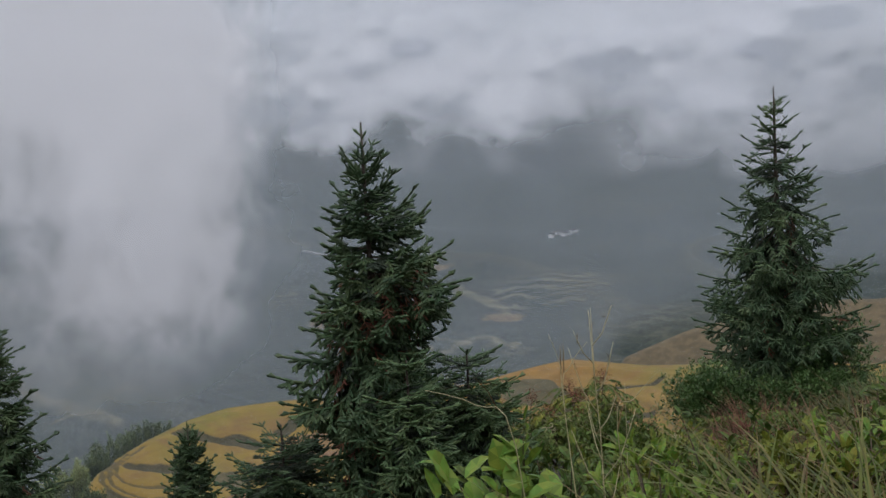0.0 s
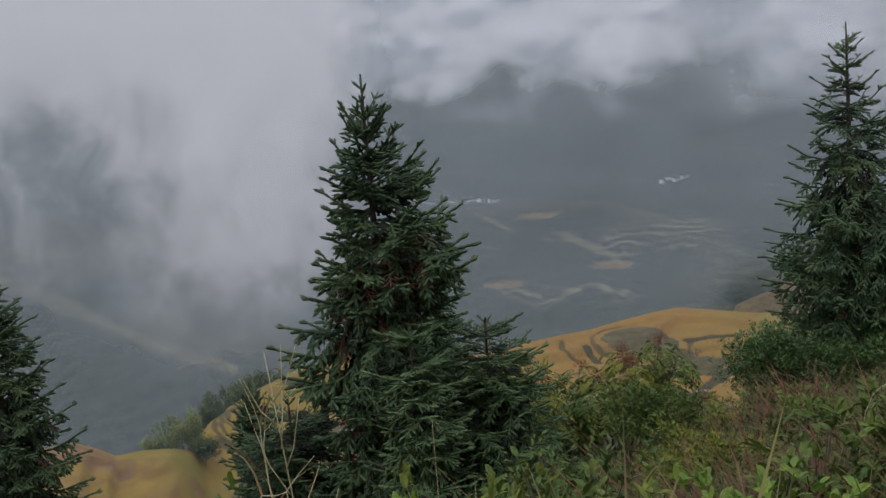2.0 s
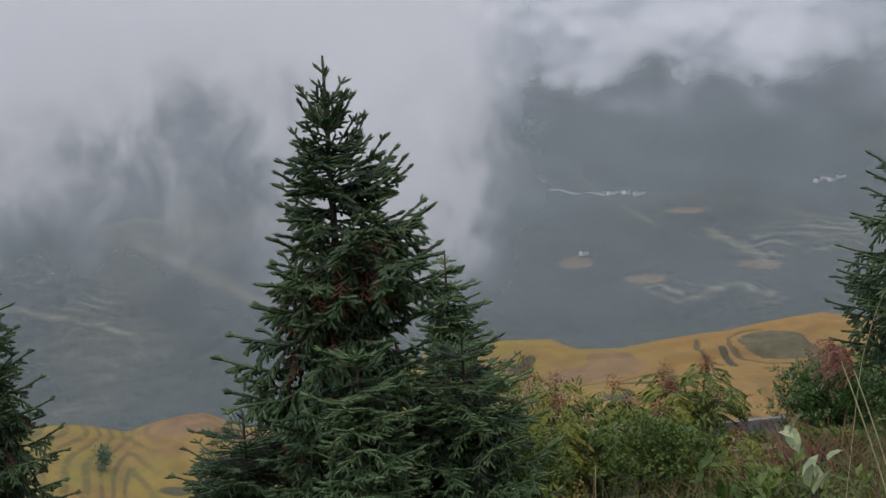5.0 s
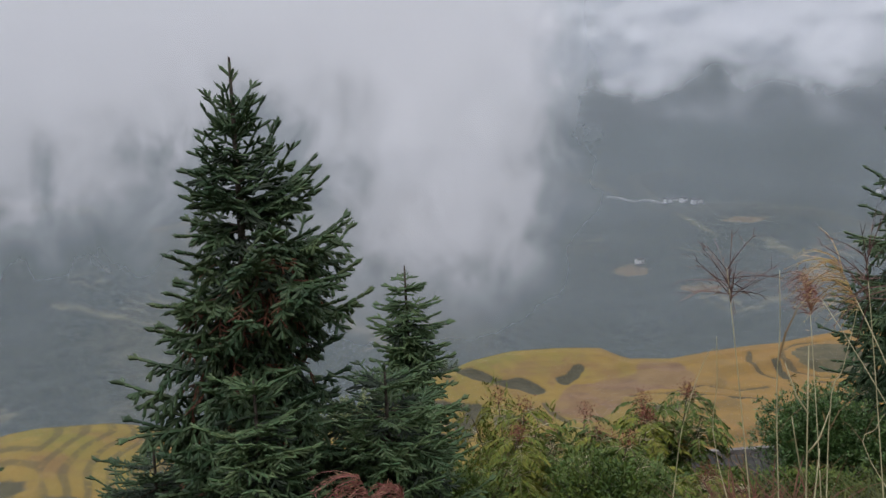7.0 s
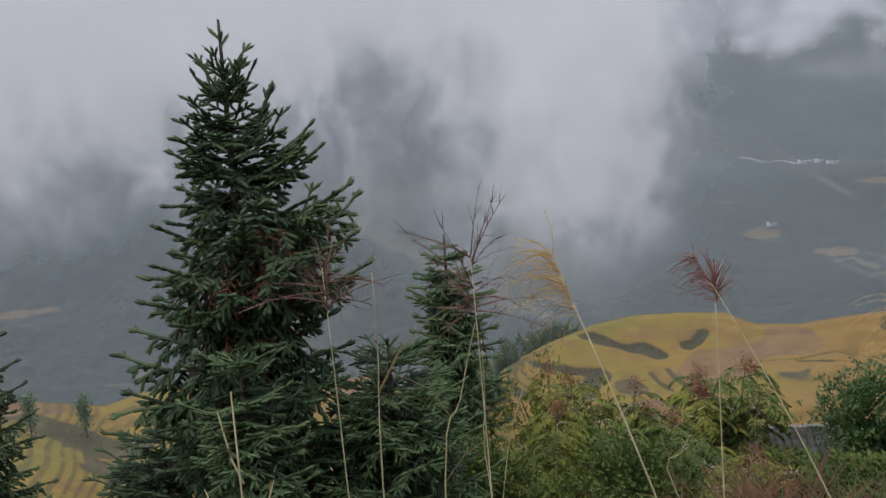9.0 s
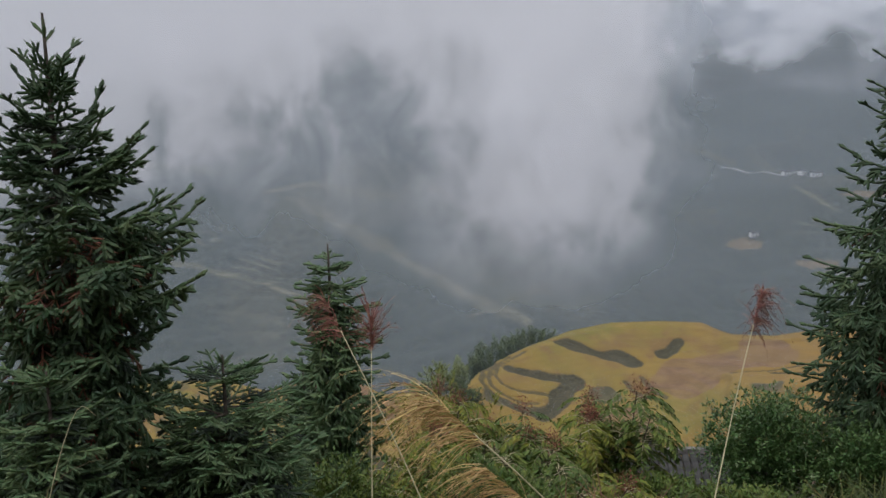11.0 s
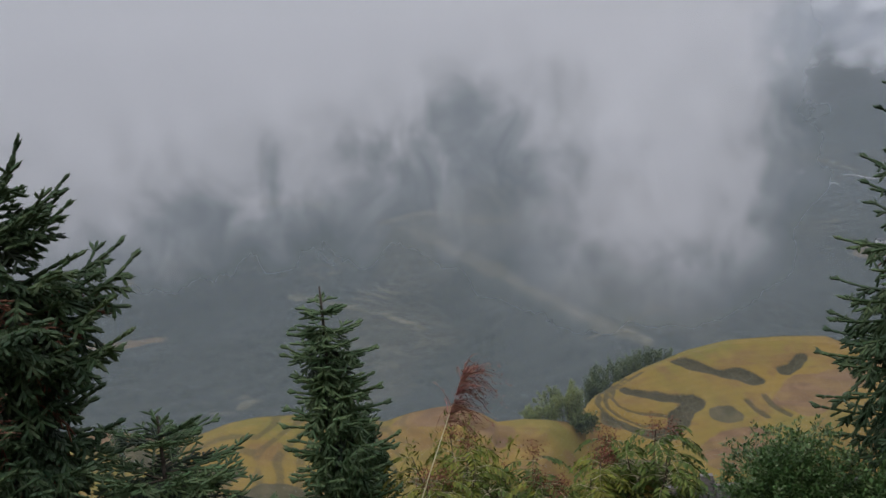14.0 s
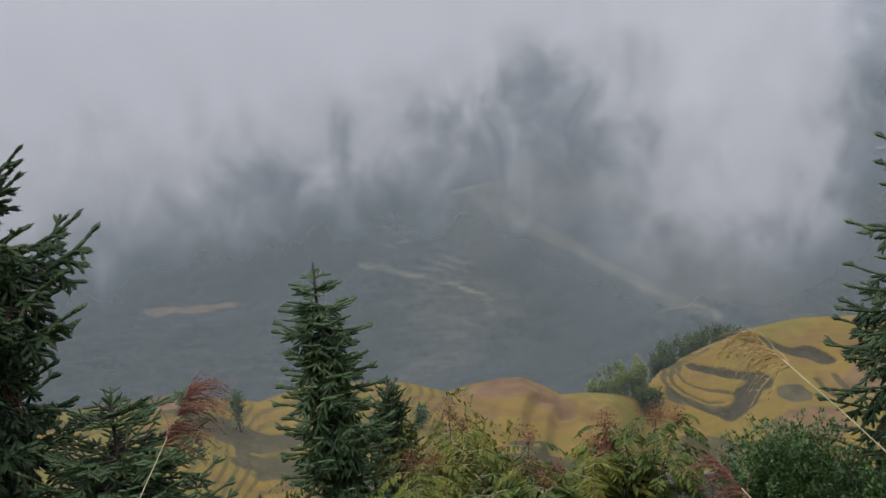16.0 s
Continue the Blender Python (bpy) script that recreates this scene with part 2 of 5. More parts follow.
# open ridge crests and paths across the valley: half width in degrees, then bearings and elevations
CRESTS = [(0.30, (-6.9, -6.9), (-4.9, -8.0), (-2.8, -9.4), (-0.8, -10.6), (1.2, -11.8), (3.3, -12.7), (4.4, -13.3)),
          (0.09, (-8.7, -6.2), (-6.4, -5.9), (-3.7, -6.55), (-2.1, -6.85)), (0.08, (-1.8, -6.5), (-0.2, -6.4), (0.6, -6.9)),
          (0.08, (3.3, -12.1), (5.2, -11.7), (6.4, -12.3)), (0.13, (-15.3, -4.4), (-13.0, -4.7), (-11.0, -5.1)),
          (0.08, (17.3, -6.5), (18.5, -7.2), (19.5, -7.8)), (0.16, (21.9, -8.2), (23.2, -8.7), (24.4, -9.4)), (0.13, (21.6, -11.0), (23.1, -10.65), (24.6, -11.2)),
          (0.07, (18.6, -10.9), (20.2, -11.5), (21.6, -11.2)), (0.10, (12.2, -4.6), (13.4, -5.0), (14.6, -5.5)), (0.12, (-13.5, -9.4), (-10.0, -10.4), (-6.8, -11.9))]


def line_distance(x, y, pts):
    best = np.full(np.shape(x), 1e6)
    for (ax, ay), (bx, by) in zip(pts, pts[1:]):
        ux, uy = bx - ax, by - ay
        k = np.clip(((x - ax) * ux + (y - ay) * uy) / (ux * ux + uy * uy), 0, 1)
        best = np.minimum(best, np.hypot(x - ax - k * ux, y - ay - k * uy))
    return best


def path_frame(x, y):
    dx, dy = x + 1.5, y + 0.5
    return dx * 0.886 + dy * 0.463, -dx * 0.463 + dy * 0.886


def near_ground(x, y):
    s, d = path_frame(x, y)
    z = -0.05 - 0.045 * np.clip(s, -25, 25) - 1.55
    z = z - 0.46 * np.maximum(d - 1.3, 0) - 0.3 * np.maximum(d - 12, 0) + 0.45 * np.maximum(-d - 1.2, 0)
    return z + 0.12 * fbm(x, y, 2.2, 4, 3.0) * smooth(np.abs(d), 0.6, 2.5) + 0.5 * fbm(x, y, 9, 3, 5.0) * smooth(d, 4, 12)


def bank_distance(x, y):
    best = np.full(np.shape(x), 9.0)
    near = (y > 190) & (y < 300) & (x > 0) & (x < 175)
    for half, *pts in BANKS:
        best[near] = np.minimum(best[near], line_distance(x[near], y[near], pts) / half)
    return best + 0.45 * fbm(x, y, 5, 3, 91.0)


def land(x, y):
    """Height of the ground, and its cover: rice, stubble, wood."""
    r, ph = np.hypot(x - CX, y - CY), np.degrees(np.arctan2(x - CX, y - CY))
    cb, ce, cd = (np.array(v, float) for v in zip(*CREST))
    el, dist = np.interp(ph, cb, ce), np.interp(ph, cb, cd)
    zc = dist * np.tan(np.radians(el))
    # rice hills in front of their crest
    back = np.maximum(dist - r, 0)
    lobes = fbm(x, y, 60, 3, 11.0) * 5.0 * smooth(back, 6, 50)
    plain = smooth(ph, -1.0, 1.0) * smooth(ph, 16, 12.5)
    hill = zc - (7.0 * (back / 90) ** 1.3 - lobes) * (1 - plain) - (0.25 * np.minimum(back, 45) + 0.12 * np.maximum(back - 45, 0)) * plain
    hill = hill + 1.4 * np.exp(-(((x - DISC[0]) / 11) ** 2 + ((y - DISC[1]) / 11) ** 2) ** 2) - 1.0 * smooth(back, 0, 20)
    step = 2.6
    q = hill / step + 0.25 * fbm(x, y, 14, 2, 7.0)
    fr = q - np.floor(q)
    riser = smooth(fr, 0.70, 0.97)
    terraced = step * (np.floor(q) + riser - 0.25 * fbm(x, y, 14, 2, 7.0))
    even = np.maximum(plain, smooth(ph, -6.0, -7.5))
    hill = np.where(back > 1.5, (terraced * 0.75 + hill * 0.25 + 0.2) * (1 - even) + hill * even, hill)
    riser = riser * (1 - even)
    bd = bank_distance(x, y)
    hill = hill - 0.9 * smooth(bd, 1.3, 0.5)
    lip = np.full(np.shape(x), 99.0)
    hills = (r > 190) & (r < 310) & (ph > -1) & (ph < 34)
    for pts in LIPS:
        lip[hills] = np.minimum(lip[hills], line_distance(x[hills], y[hills], pts))
    lip = lip + 0.25 * fbm(x, y, 5, 2, 77.0)
    hill = hill - 0.5 * smooth(lip, 0.9, 0.3)
    # beyond the crest down to the valley
    over = np.maximum(r - dist, 0)
    drop = hill - 0.03 * over - 0.75 * np.maximum(over - 6, 0)
    # the far side of the valley
    a = smooth(ph, 2, 14)
    rl = np.array([400, 620, 800, 1000, 1400, 2000, 2800, 4600], float)
    left = np.interp(r, rl, rl * np.tan(np.radians([-30, -19.5, -15.2, -11.2, -5.0, -0.6, 2.2, 3.5])))
    right = np.interp(r, rl, rl * np.tan(np.radians([-30, -19.5, -15.5, -11.8, -6.2, -1.6, 1.6, 3.0])))
    far = left * (1 - a) + right * a
    ax, ay, bx, by = 62.0, 790.0, -80.0, 1180.0
    k = np.clip(((x - ax) * (bx - ax) + (y - ay) * (by - ay)) / ((bx - ax) ** 2 + (by - ay) ** 2), 0, 1)
    spur = np.hypot(x - ax - k * (bx - ax), y - ay - k * (by - ay))
    far = far + 44 * np.exp(-(spur / 85) ** 2) * (0.75 + 0.25 * k)
    far = far + smooth(r, 700, 1300) * ((0.7 - 1.7 * np.abs(fbm(x, y, 330, 3, 21.0))) * 34) + smooth(r, 560, 700) * fbm(x, y, 120, 2, 23.0) * 5
    ev = np.degrees(np.arctan2(far, r))
    field = np.zeros_like(r)
    uneven = 0.32 * fbm(x, y, 60, 4, 33.0)
    for fa, fe, sa, se, kind in FIELDS:
        inside = smooth(np.hypot((ph - fa) / sa, (ev - fe) / se) + uneven, 1.15, 0.75)
        field = np.maximum(field, inside * kind)
    field = field * (r > 520)
    # paler open cover on fold crests, colour standing in for light on the relief
    fold = np.abs(fbm(x, y, 330, 3, 21.0))
    pale = 0.28 * smooth(fold + 0.08 * fbm(x, y, 50, 3, 43.0), 0.20, 0.03) * smooth(r, 560, 700)
    slope = (r > 520) & (r < 1700)
    torn = 0.45 * fbm(x[slope], y[slope], 24, 3, 45.0)
    for half, *pts in CRESTS:
        pale[slope] = np.maximum(pale[slope], smooth(line_distance(ph[slope], ev[slope], pts) / half + torn, 1.5, 0.5) * (1.0 if half < 0.2 else 0.8))
    pale = pale * (r > 520) * smooth(r, 1700, 1300)
    wood = np.where(r > 420, 1 - smooth(field, 0.2, 0.6) * np.where(field > 0.75, 1.0, 0.2), 0.0)
    sz = 4.5
    fq = far / sz
    ff = fq - np.floor(fq)
    stepped = sz * (np.floor(fq) + smooth(ff, 0.55, 0.95))
    canopy = np.abs(fbm(x, y, 26, 2, 41.0)) * 3.5
    far = np.where(r > 420, far * wood + stepped * (1 - wood) + canopy * wood * smooth(r, 420, 520) * smooth(r, 1350, 1050), far)
    clear = smooth(fbm(x, y, 130, 5, 37.0), -0.1, 0.9)
    wood = wood * (1 - 0.35 * clear) * (1 - 0.4 * np.exp(-(spur / 9) ** 2) * smooth(fbm(x, y, 60, 3, 39.0), -0.6, 0.5))
    stripes = np.where(r > 520, np.maximum(smooth(field, 0.15, 0.5) * smooth(field, 0.95, 0.75), 0.16 * clear) * smooth(r, 1600, 1200), (0.16 + 0.84 * smooth(ph, -6.5, -8.5)) * (r > 110) * (over < 5))
    hr = 470 * np.tan(np.radians(np.interp(ph, [0, 27, 30, 34, 38, 60], [-22, -16, -11.9, -10.4, -9.3, -8])))
    side = hr - 0.5 * np.abs(r - 470) + 2.0 * fbm(x, y, 30, 3, 51.0)
    z = np.maximum(np.maximum(drop, far), np.where(r > 330, side, -999))
    near = near_ground(x, y)
    near = np.where(r > 55, near - 0.5 * (r - 55), near)
    blend = smooth(r, 70, 118)
    s, d = path_frame(x, y)
    front = smooth(d, 20, 60)
    z = near * (1 - blend) + z * blend
    z = np.where((d < 20) & (r > 40), near_ground(x, y) * (1 - front) + z * front, z)
    # cover
    rice_zone = (r > 80) * (over < 5) * (d > 30)
    rice = rice_zone * (1 - 0.45 * smooth(riser * (1 - riser) * 4, 0.25, 0.6) * smooth(back, 6, 18))
    dd = np.hypot(x - DISC[0], y - DISC[1])
    rice = rice * np.where(dd < 9.8, 0.05 + 0.3 * smooth(np.sin(dd * 1.7), 0.6, 0.95), 1.0)
    weeds = smooth(fbm(x, y, 30, 4, 61.0) + 0.014 * (back - 95), 0.45, 0.8)
    rice = rice * (1 - 0.85 * weeds * (1 - 0.6 * plain))
    tufts, ragged = fbm(x, y, 8, 4, 73.0), fbm(x, y, 9, 3, 71.0)
    for bx0, by0, sx, sy, an in WEEDY:
        ca, sa = math.cos(an), math.sin(an)
        u, v = (x - bx0) * ca + (y - by0) * sa, -(x - bx0) * sa + (y - by0) * ca
        rice = rice * (1 - 0.8 * smooth(np.hypot(u / sx, v / sy) + 0.5 * tufts, 1.15, 0.6))
    rice = np.maximum(rice, 0.75 * smooth(np.minimum(line_distance(x, y, LIPS[0]), line_distance(x, y, LIPS[1])), 1.8, 1.2))
    stub = np.zeros_like(r)
    for bx0, by0, sx, sy, an in BROWN:
        ca, sa = math.cos(an), math.sin(an)
        u, v = (x - bx0) * ca + (y - by0) * sa, -(x - bx0) * sa + (y - by0) * ca
        stub = np.maximum(stub, smooth(np.hypot(u / sx, v / sy) + 0.18 * ragged, 1.1, 0.85))
    far_field = np.where(field < 0.75, field * 0.1, field * 0.5)
    side_on = (side >= z - 0.3) & (r > 330)
    far_field = np.where(side_on, 0.45, far_field)
    return z, np.clip(rice + 0.0 * r, 0, 1), np.clip(np.maximum(stub * rice_zone, far_field), 0, 1), np.clip(np.where(side_on, 0.0, wood), 0, 1), stripes, (np.clip(bd / 3, 0, 1), np.clip(lip / 4, 0, 1), np.where(side_on, 0.0, pale), smooth(ph + 2 * fbm(x, y, 40, 2, 87.0), 13, 19) * (1 - 0.8 * smooth(ph, 28, 32)))


def height(x, y):
    return float(land(np.array([float(x)]), np.array([float(y)]))[0][0])


def build_ground():
    fine = np.arange(-46, 56, 0.19)
    rest = np.arange(58, 313, 4.0)
    ph = np.radians(np.concatenate([fine, rest]))
    rr = np.concatenate([np.linspace(0.6, 20, 45)[:-1], np.linspace(20, 135, 70)[:-1], np.linspace(135, 325, 270)[:-1],
                         np.linspace(325, 600, 40)[:-1], np.linspace(600, 1500, 190)[:-1], np.linspace(1500, 4600, 60)])
    n, m = len(ph), len(rr)
    x, y = CX + np.outer(rr, np.sin(ph)), CY + np.outer(rr, np.cos(ph))
    z, rice, stub, wood, stripes, edges = land(x.ravel(), y.ravel())
    co = np.stack([x.ravel(), y.ravel(), z], 1).astype(np.float32)
    co = np.vstack([co, [[CX, CY, height(CX, CY)]]]).astype(np.float32)
    i, j = np.meshgrid(np.arange(m - 1), np.arange(n), indexing="ij")
    j2 = (j + 1) % n
    quads = np.stack([i * n + j, (i + 1) * n + j, (i + 1) * n + j2, i * n + j2], -1).reshape(-1, 4)[:, ::-1]
    fan = np.stack([np.full(n, m * n), np.arange(n), (np.arange(n) + 1) % n], -1)[:, ::-1]
    me = bpy.data.meshes.new("ground")
    me.vertices.add(len(co))
    me.vertices.foreach_set("co", co.ravel())
    loops = np.concatenate([quads.ravel(), fan.ravel()]).astype(np.int32)
    me.loops.add(len(loops))
    me.loops.foreach_set("vertex_index", loops)
    nq = len(quads)
    starts = np.concatenate([np.arange(nq) * 4, nq * 4 + np.arange(n) * 3]).astype(np.int32)
    totals = np.concatenate([np.full(nq, 4), np.full(n, 3)]).astype(np.int32)
    me.polygons.add(len(starts))
    me.polygons.foreach_set("loop_start", starts)
    me.polygons.foreach_set("loop_total", totals)
    me.polygons.foreach_set("use_smooth", np.ones(len(starts), dtype=bool))
    me.update(calc_edges=True)
    at = me.color_attributes.new("cover", "FLOAT_COLOR", "POINT")
    c = np.ones((len(co), 4), dtype=np.float32)
    c[:-1, 0], c[:-1, 1], c[:-1, 2], c[:-1, 3] = rice, stub, wood, stripes
    c[-1, :] = 0
    at.data.foreach_set("color", c.ravel())
    at = me.color_attributes.new("edges", "FLOAT_COLOR", "POINT")
    c = np.ones((len(co), 4), dtype=np.float32)
    for k in range(4):
        c[:-1, k] = edges[k]
    at.data.foreach_set("color", c.ravel())
    me.materials.append(ground_material())
    return tagged(new("ground", me), "terraced valley with ripe rice paddies, weedy banks and woods", "ground", kind="structure")


def ground_material():
    m, t, b = new_material("valley_ground")
    at = t.nodes.new("ShaderNodeAttribute")
    at.attribute_name = "cover"
    sep = t.nodes.new("ShaderNodeSeparateColor")
    t.links.new(at.outputs["Color"], sep.inputs[0])
    rice, stub, wood = (Sock(t, sep.outputs[k]) for k in range(3))
    pos = t.nodes.new("ShaderNodeNewGeometry").outputs["Position"]
    n_big, n_mid, n_fine = noise_node(t, pos, 0.03, 4), noise_node(t, pos, 0.25, 5), noise_node(t, pos, 2.5, 4)
    big, mid, fine = (Sock(t, k.outputs["Fac"]) for k in (n_big, n_mid, n_fine))
    weed = mix_rgb(t, mid.step(0.35, 0.65), (0.066, 0.056, 0.030), (0.112, 0.092, 0.050))
    weed = mix_rgb(t, fine.step(0.4, 0.7) * 0.5, weed, (0.055, 0.070, 0.024))
    ripe = mix_rgb(t, big.step(0.38, 0.62), (0.212, 0.140, 0.030), (0.160, 0.138, 0.030))
    patch = Sock(t, noise_node(t, pos, 0.09, 5, 0.6, 0.8).outputs["Fac"])
    ripe = mix_rgb(t, patch.step(0.48, 0.64) * 0.75, ripe, (0.165, 0.098, 0.040))
    ripe = mix_rgb(t, fine.step(0.5, 0.75) * 0.35, ripe, (0.12, 0.095, 0.024))
    ripe = mix_rgb(t, mid.step(0.45, 0.7) * 0.55, ripe, (0.245, 0.165, 0.045))
    ae = t.nodes.new("ShaderNodeAttribute")
    ae.attribute_name = "edges"
    ripe = mix_rgb(t, Sock(t, ae.outputs["Alpha"]) * 0.75, ripe, mix_rgb(t, mid.step(0.3, 0.65), (0.255, 0.140, 0.034), (0.205, 0.120, 0.038)))
    brown = mix_rgb(t, mid.step(0.35, 0.65), (0.140, 0.085, 0.046), (0.195, 0.122, 0.062))
    trees = mix_rgb(t, mid.step(0.35, 0.65), (0.013, 0.021, 0.018), (0.026, 0.037, 0.028))
    edge = (fine - 0.5) * 0.5
    sepp = t.nodes.new("ShaderNodeSeparateXYZ")
    t.links.new(pos, sepp.inputs[0])
    drift = Sock(t, noise_node(t, pos, 0.012, 3).outputs["Fac"])
    zz = Sock(t, sepp.outputs["Z"])
    terrace = (zz * 1.3 + drift * 34.0).op("SINE").step(0.35, 0.95)
    rows = (zz * 9.0 + drift * 30.0).op("SINE").step(-0.2, 0.8)
    stripe = Sock(t, at.outputs["Alpha"])
    plough = Sock(t, noise_node(t, pos, 0.5, 3).outputs["Fac"])
    col = mix_rgb(t, (rice + edge * 0.6).step(0.35, 0.65), weed, ripe)
    streak = (zz * 4.0 + drift * 40.0 + mid * 3.0).op("SINE").step(-0.3, 0.7)
    col = mix_rgb(t, (stub + edge * 0.6).step(0.3, 0.7) * (streak * 0.3 + 0.7), col, brown)
    col = mix_rgb(t, stripe * rows * plough.step(0.3, 0.5) * (wood * -1.0 + 1.0).step(0.9, 1.0) * 0.6, col, (0.065, 0.060, 0.030))
    sepe = t.nodes.new("ShaderNodeSeparateColor")
    t.links.new(ae.outputs["Color"], sepe.inputs[0])
    bank, lip, pale = (Sock(t, sepe.outputs[k]) for k in range(3))
    growth = mix_rgb(t, fine.step(0.35, 0.65), (0.036, 0.035, 0.019), (0.078, 0.069, 0.036))
    growth = mix_rgb(t, mid.step(0.5, 0.75) * 0.5, growth, (0.095, 0.075, 0.045))
    near = (wood * -1.0 + 1.0).step(0.4, 0.9)
    col = mix_rgb(t, (lip * 4.0 + (fine - 0.5) * 0.5).step(0.85, 0.45) * near * 0.8, col, growth)
    col = mix_rgb(t, (bank * 3.0 + (fine - 0.5) * 0.35).step(1.2, 0.95) * near, col, growth)
    clump = Sock(t, noise_node(t, pos, 0.11, 4, 0.6).outputs["Fac"])
    trees = mix_rgb(t, clump.step(0.36, 0.66) * 0.45, trees, (0.046, 0.060, 0.040))
    col = mix_rgb(t, (wood + edge * 0.5).step(0.12, 0.42), col, trees)
    col = mix_rgb(t, pale * (mid.step(0.3, 0.6) * 0.5 + 0.5), col, mix_rgb(t, terrace * 0.7, (0.088, 0.084, 0.050), (0.20, 0.175, 0.115)))
    col = mix_rgb(t, stripe * terrace * wood.step(0.0, 0.3) * (big.step(0.35, 0.65) * 0.75 + 0.25) * 0.75, col, (0.145, 0.13, 0.08))
    t.links.new(col, b.inputs["Base Color"])
    b.inputs["Roughness"].default_value = 0.9
    b.inputs["Specular IOR Level"].default_value = 0.15
    bn = t.nodes.new("ShaderNodeBump")
    bn.inputs["Strength"].default_value, bn.inputs["Distance"].default_value = 0.6, 0.35
    t.links.new(((mid * 0.7) + (fine * 0.4)).out, bn.inputs["Height"])
    t.links.new(bn.outputs[0], b.inputs["Normal"])
    return m


build_ground()


# ---------------- mist ----------------
def mist_sheet(name, label, dist, field, tint, tilt=0.0, soften=22.0, heave=0.0, thin=None, span=(-54, 60, 1.0), rise=(-24, 18, 0.5)):
    """A veil of mist hung round the valley at one distance, its depth worked out from bearing and elevation in degrees."""
    cols, rows = np.arange(span[0], span[1] + 0.1, span[2]), np.arange(rise[0], rise[1] + 0.1, rise[2])
    verts, uvs = [], []
    lumps = heave * fbm(cols[None, :] + 0 * rows[:, None], rows[:, None] * 1.2 + 0 * cols[None, :], 4.2, 4, 81.0) if heave else np.zeros((len(rows), len(cols)))
    for i, e in enumerate(rows):
        for j, a in enumerate(cols):
            dd = dist + tilt * dist * math.tan(radians(max(e + 3, 0))) + lumps[i, j]
            verts.append((CX + dd * math.sin(radians(a)), CY + dd * math.cos(radians(a)), dd * math.tan(radians(e))))
            uvs.append((a, e))
    va = np.array(verts)
    clear = smooth(va[:, 2] - land(va[:, 0], va[:, 1])[0], 2.0, soften)
    n = len(cols)
    faces = [(i * n + j, i * n + j + 1, (i + 1) * n + j + 1, (i + 1) * n + j) for i in range(len(rows) - 1) for j in range(n - 1)]
    m = bpy.data.materials.new(name)
    m.use_nodes = True
    t = m.node_tree
    t.nodes.clear()
    out = t.nodes.new("ShaderNodeOutputMaterial")
    uv = t.nodes.new("ShaderNodeUVMap")
    uv.uv_map = "bearing"
    warp = noise_node(t, uv.outputs["UV"], 0.22, 4, 0.5)
    sepw = t.nodes.new("ShaderNodeSeparateColor")
    t.links.new(warp.outputs["Color"], sepw.inputs[0])
    sep = t.nodes.new("ShaderNodeSeparateXYZ")
    t.links.new(uv.outputs["UV"], sep.inputs[0])
    az = Sock(t, sep.outputs["X"]) + (Sock(t, sepw.outputs[0]) - 0.5) * 3.2
    el = Sock(t, sep.outputs["Y"]) + (Sock(t, sepw.outputs[1]) - 0.5) * 3.0
    puff = Sock(t, noise_node(t, uv.outputs["UV"], 0.34, 5, 0.46, 0.3).outputs["Fac"])
    soft = Sock(t, noise_node(t, uv.outputs["UV"], 0.16, 4, 0.5, 0.3).outputs["Fac"])
    # wisps drawn out upwards
    mp = t.nodes.new("ShaderNodeMapping")
    mp.inputs["Scale"].default_value, mp.inputs["Rotation"].default_value = (1.0, 0.7, 1.0), (0, 0, 0.35)
    t.links.new(uv.outputs["UV"], mp.inputs["Vector"])
    wisp = Sock(t, noise_node(t, mp.outputs[0], 0.40, 6, 0.5, 0.6).outputs["Fac"])

    def blob(a, e, sa, se, amp):
        u, v = (az - a) * (1 / sa), (el - e) * (1 / se)
        g = u * u + v * v
        return (g * -1.0).op("EXPONENT") * amp

    lift = t.nodes.new("ShaderNodeAttribute")
    lift.attribute_name = "clearance"
    depth = field(az, el, puff, soft, wisp, blob).op("MAXIMUM", 0.0)
    alpha = ((depth * -1.0).op("EXPONENT") * -1.0 + 1.0).clamp() * Sock(t, lift.outputs["Fac"])
    tr = t.nodes.new("ShaderNodeBsdfTransparent")
    df, tl = t.nodes.new("ShaderNodeBsdfDiffuse"), t.nodes.new("ShaderNodeBsdfTranslucent")
    colour = mix_rgb(t, depth.step(0.3, 1.3), thin or tint, tint)
    t.links.new(colour, df.inputs["Color"])
    t.links.new(colour, tl.inputs["Color"])
    half, mx = t.nodes.new("ShaderNodeMixShader"), t.nodes.new("ShaderNodeMixShader")
    half.inputs[0].default_value = 0.45
    t.links.new(df.outputs[0], half.inputs[1])
    t.links.new(tl.outputs[0], half.inputs[2])
    t.links.new(alpha.out, mx.inputs[0])
    t.links.new(tr.outputs[0], mx.inputs[1])
    t.links.new(half.outputs[0], mx.inputs[2])
    t.links.new(mx.outputs[0], out.inputs["Surface"])
    ob = mesh_object(name, verts, faces, m, smooth=True)
    ob.data.attributes.new("clearance", "FLOAT", "POINT").data.foreach_set("value", clear.astype(np.float32))
    layer = ob.data.uv_layers.new(name="bearing")
    for lp in ob.data.loops:
        layer.data[lp.index].uv = uvs[lp.vertex_index]
    return tagged(ob, label, "mist", kind="stuff")


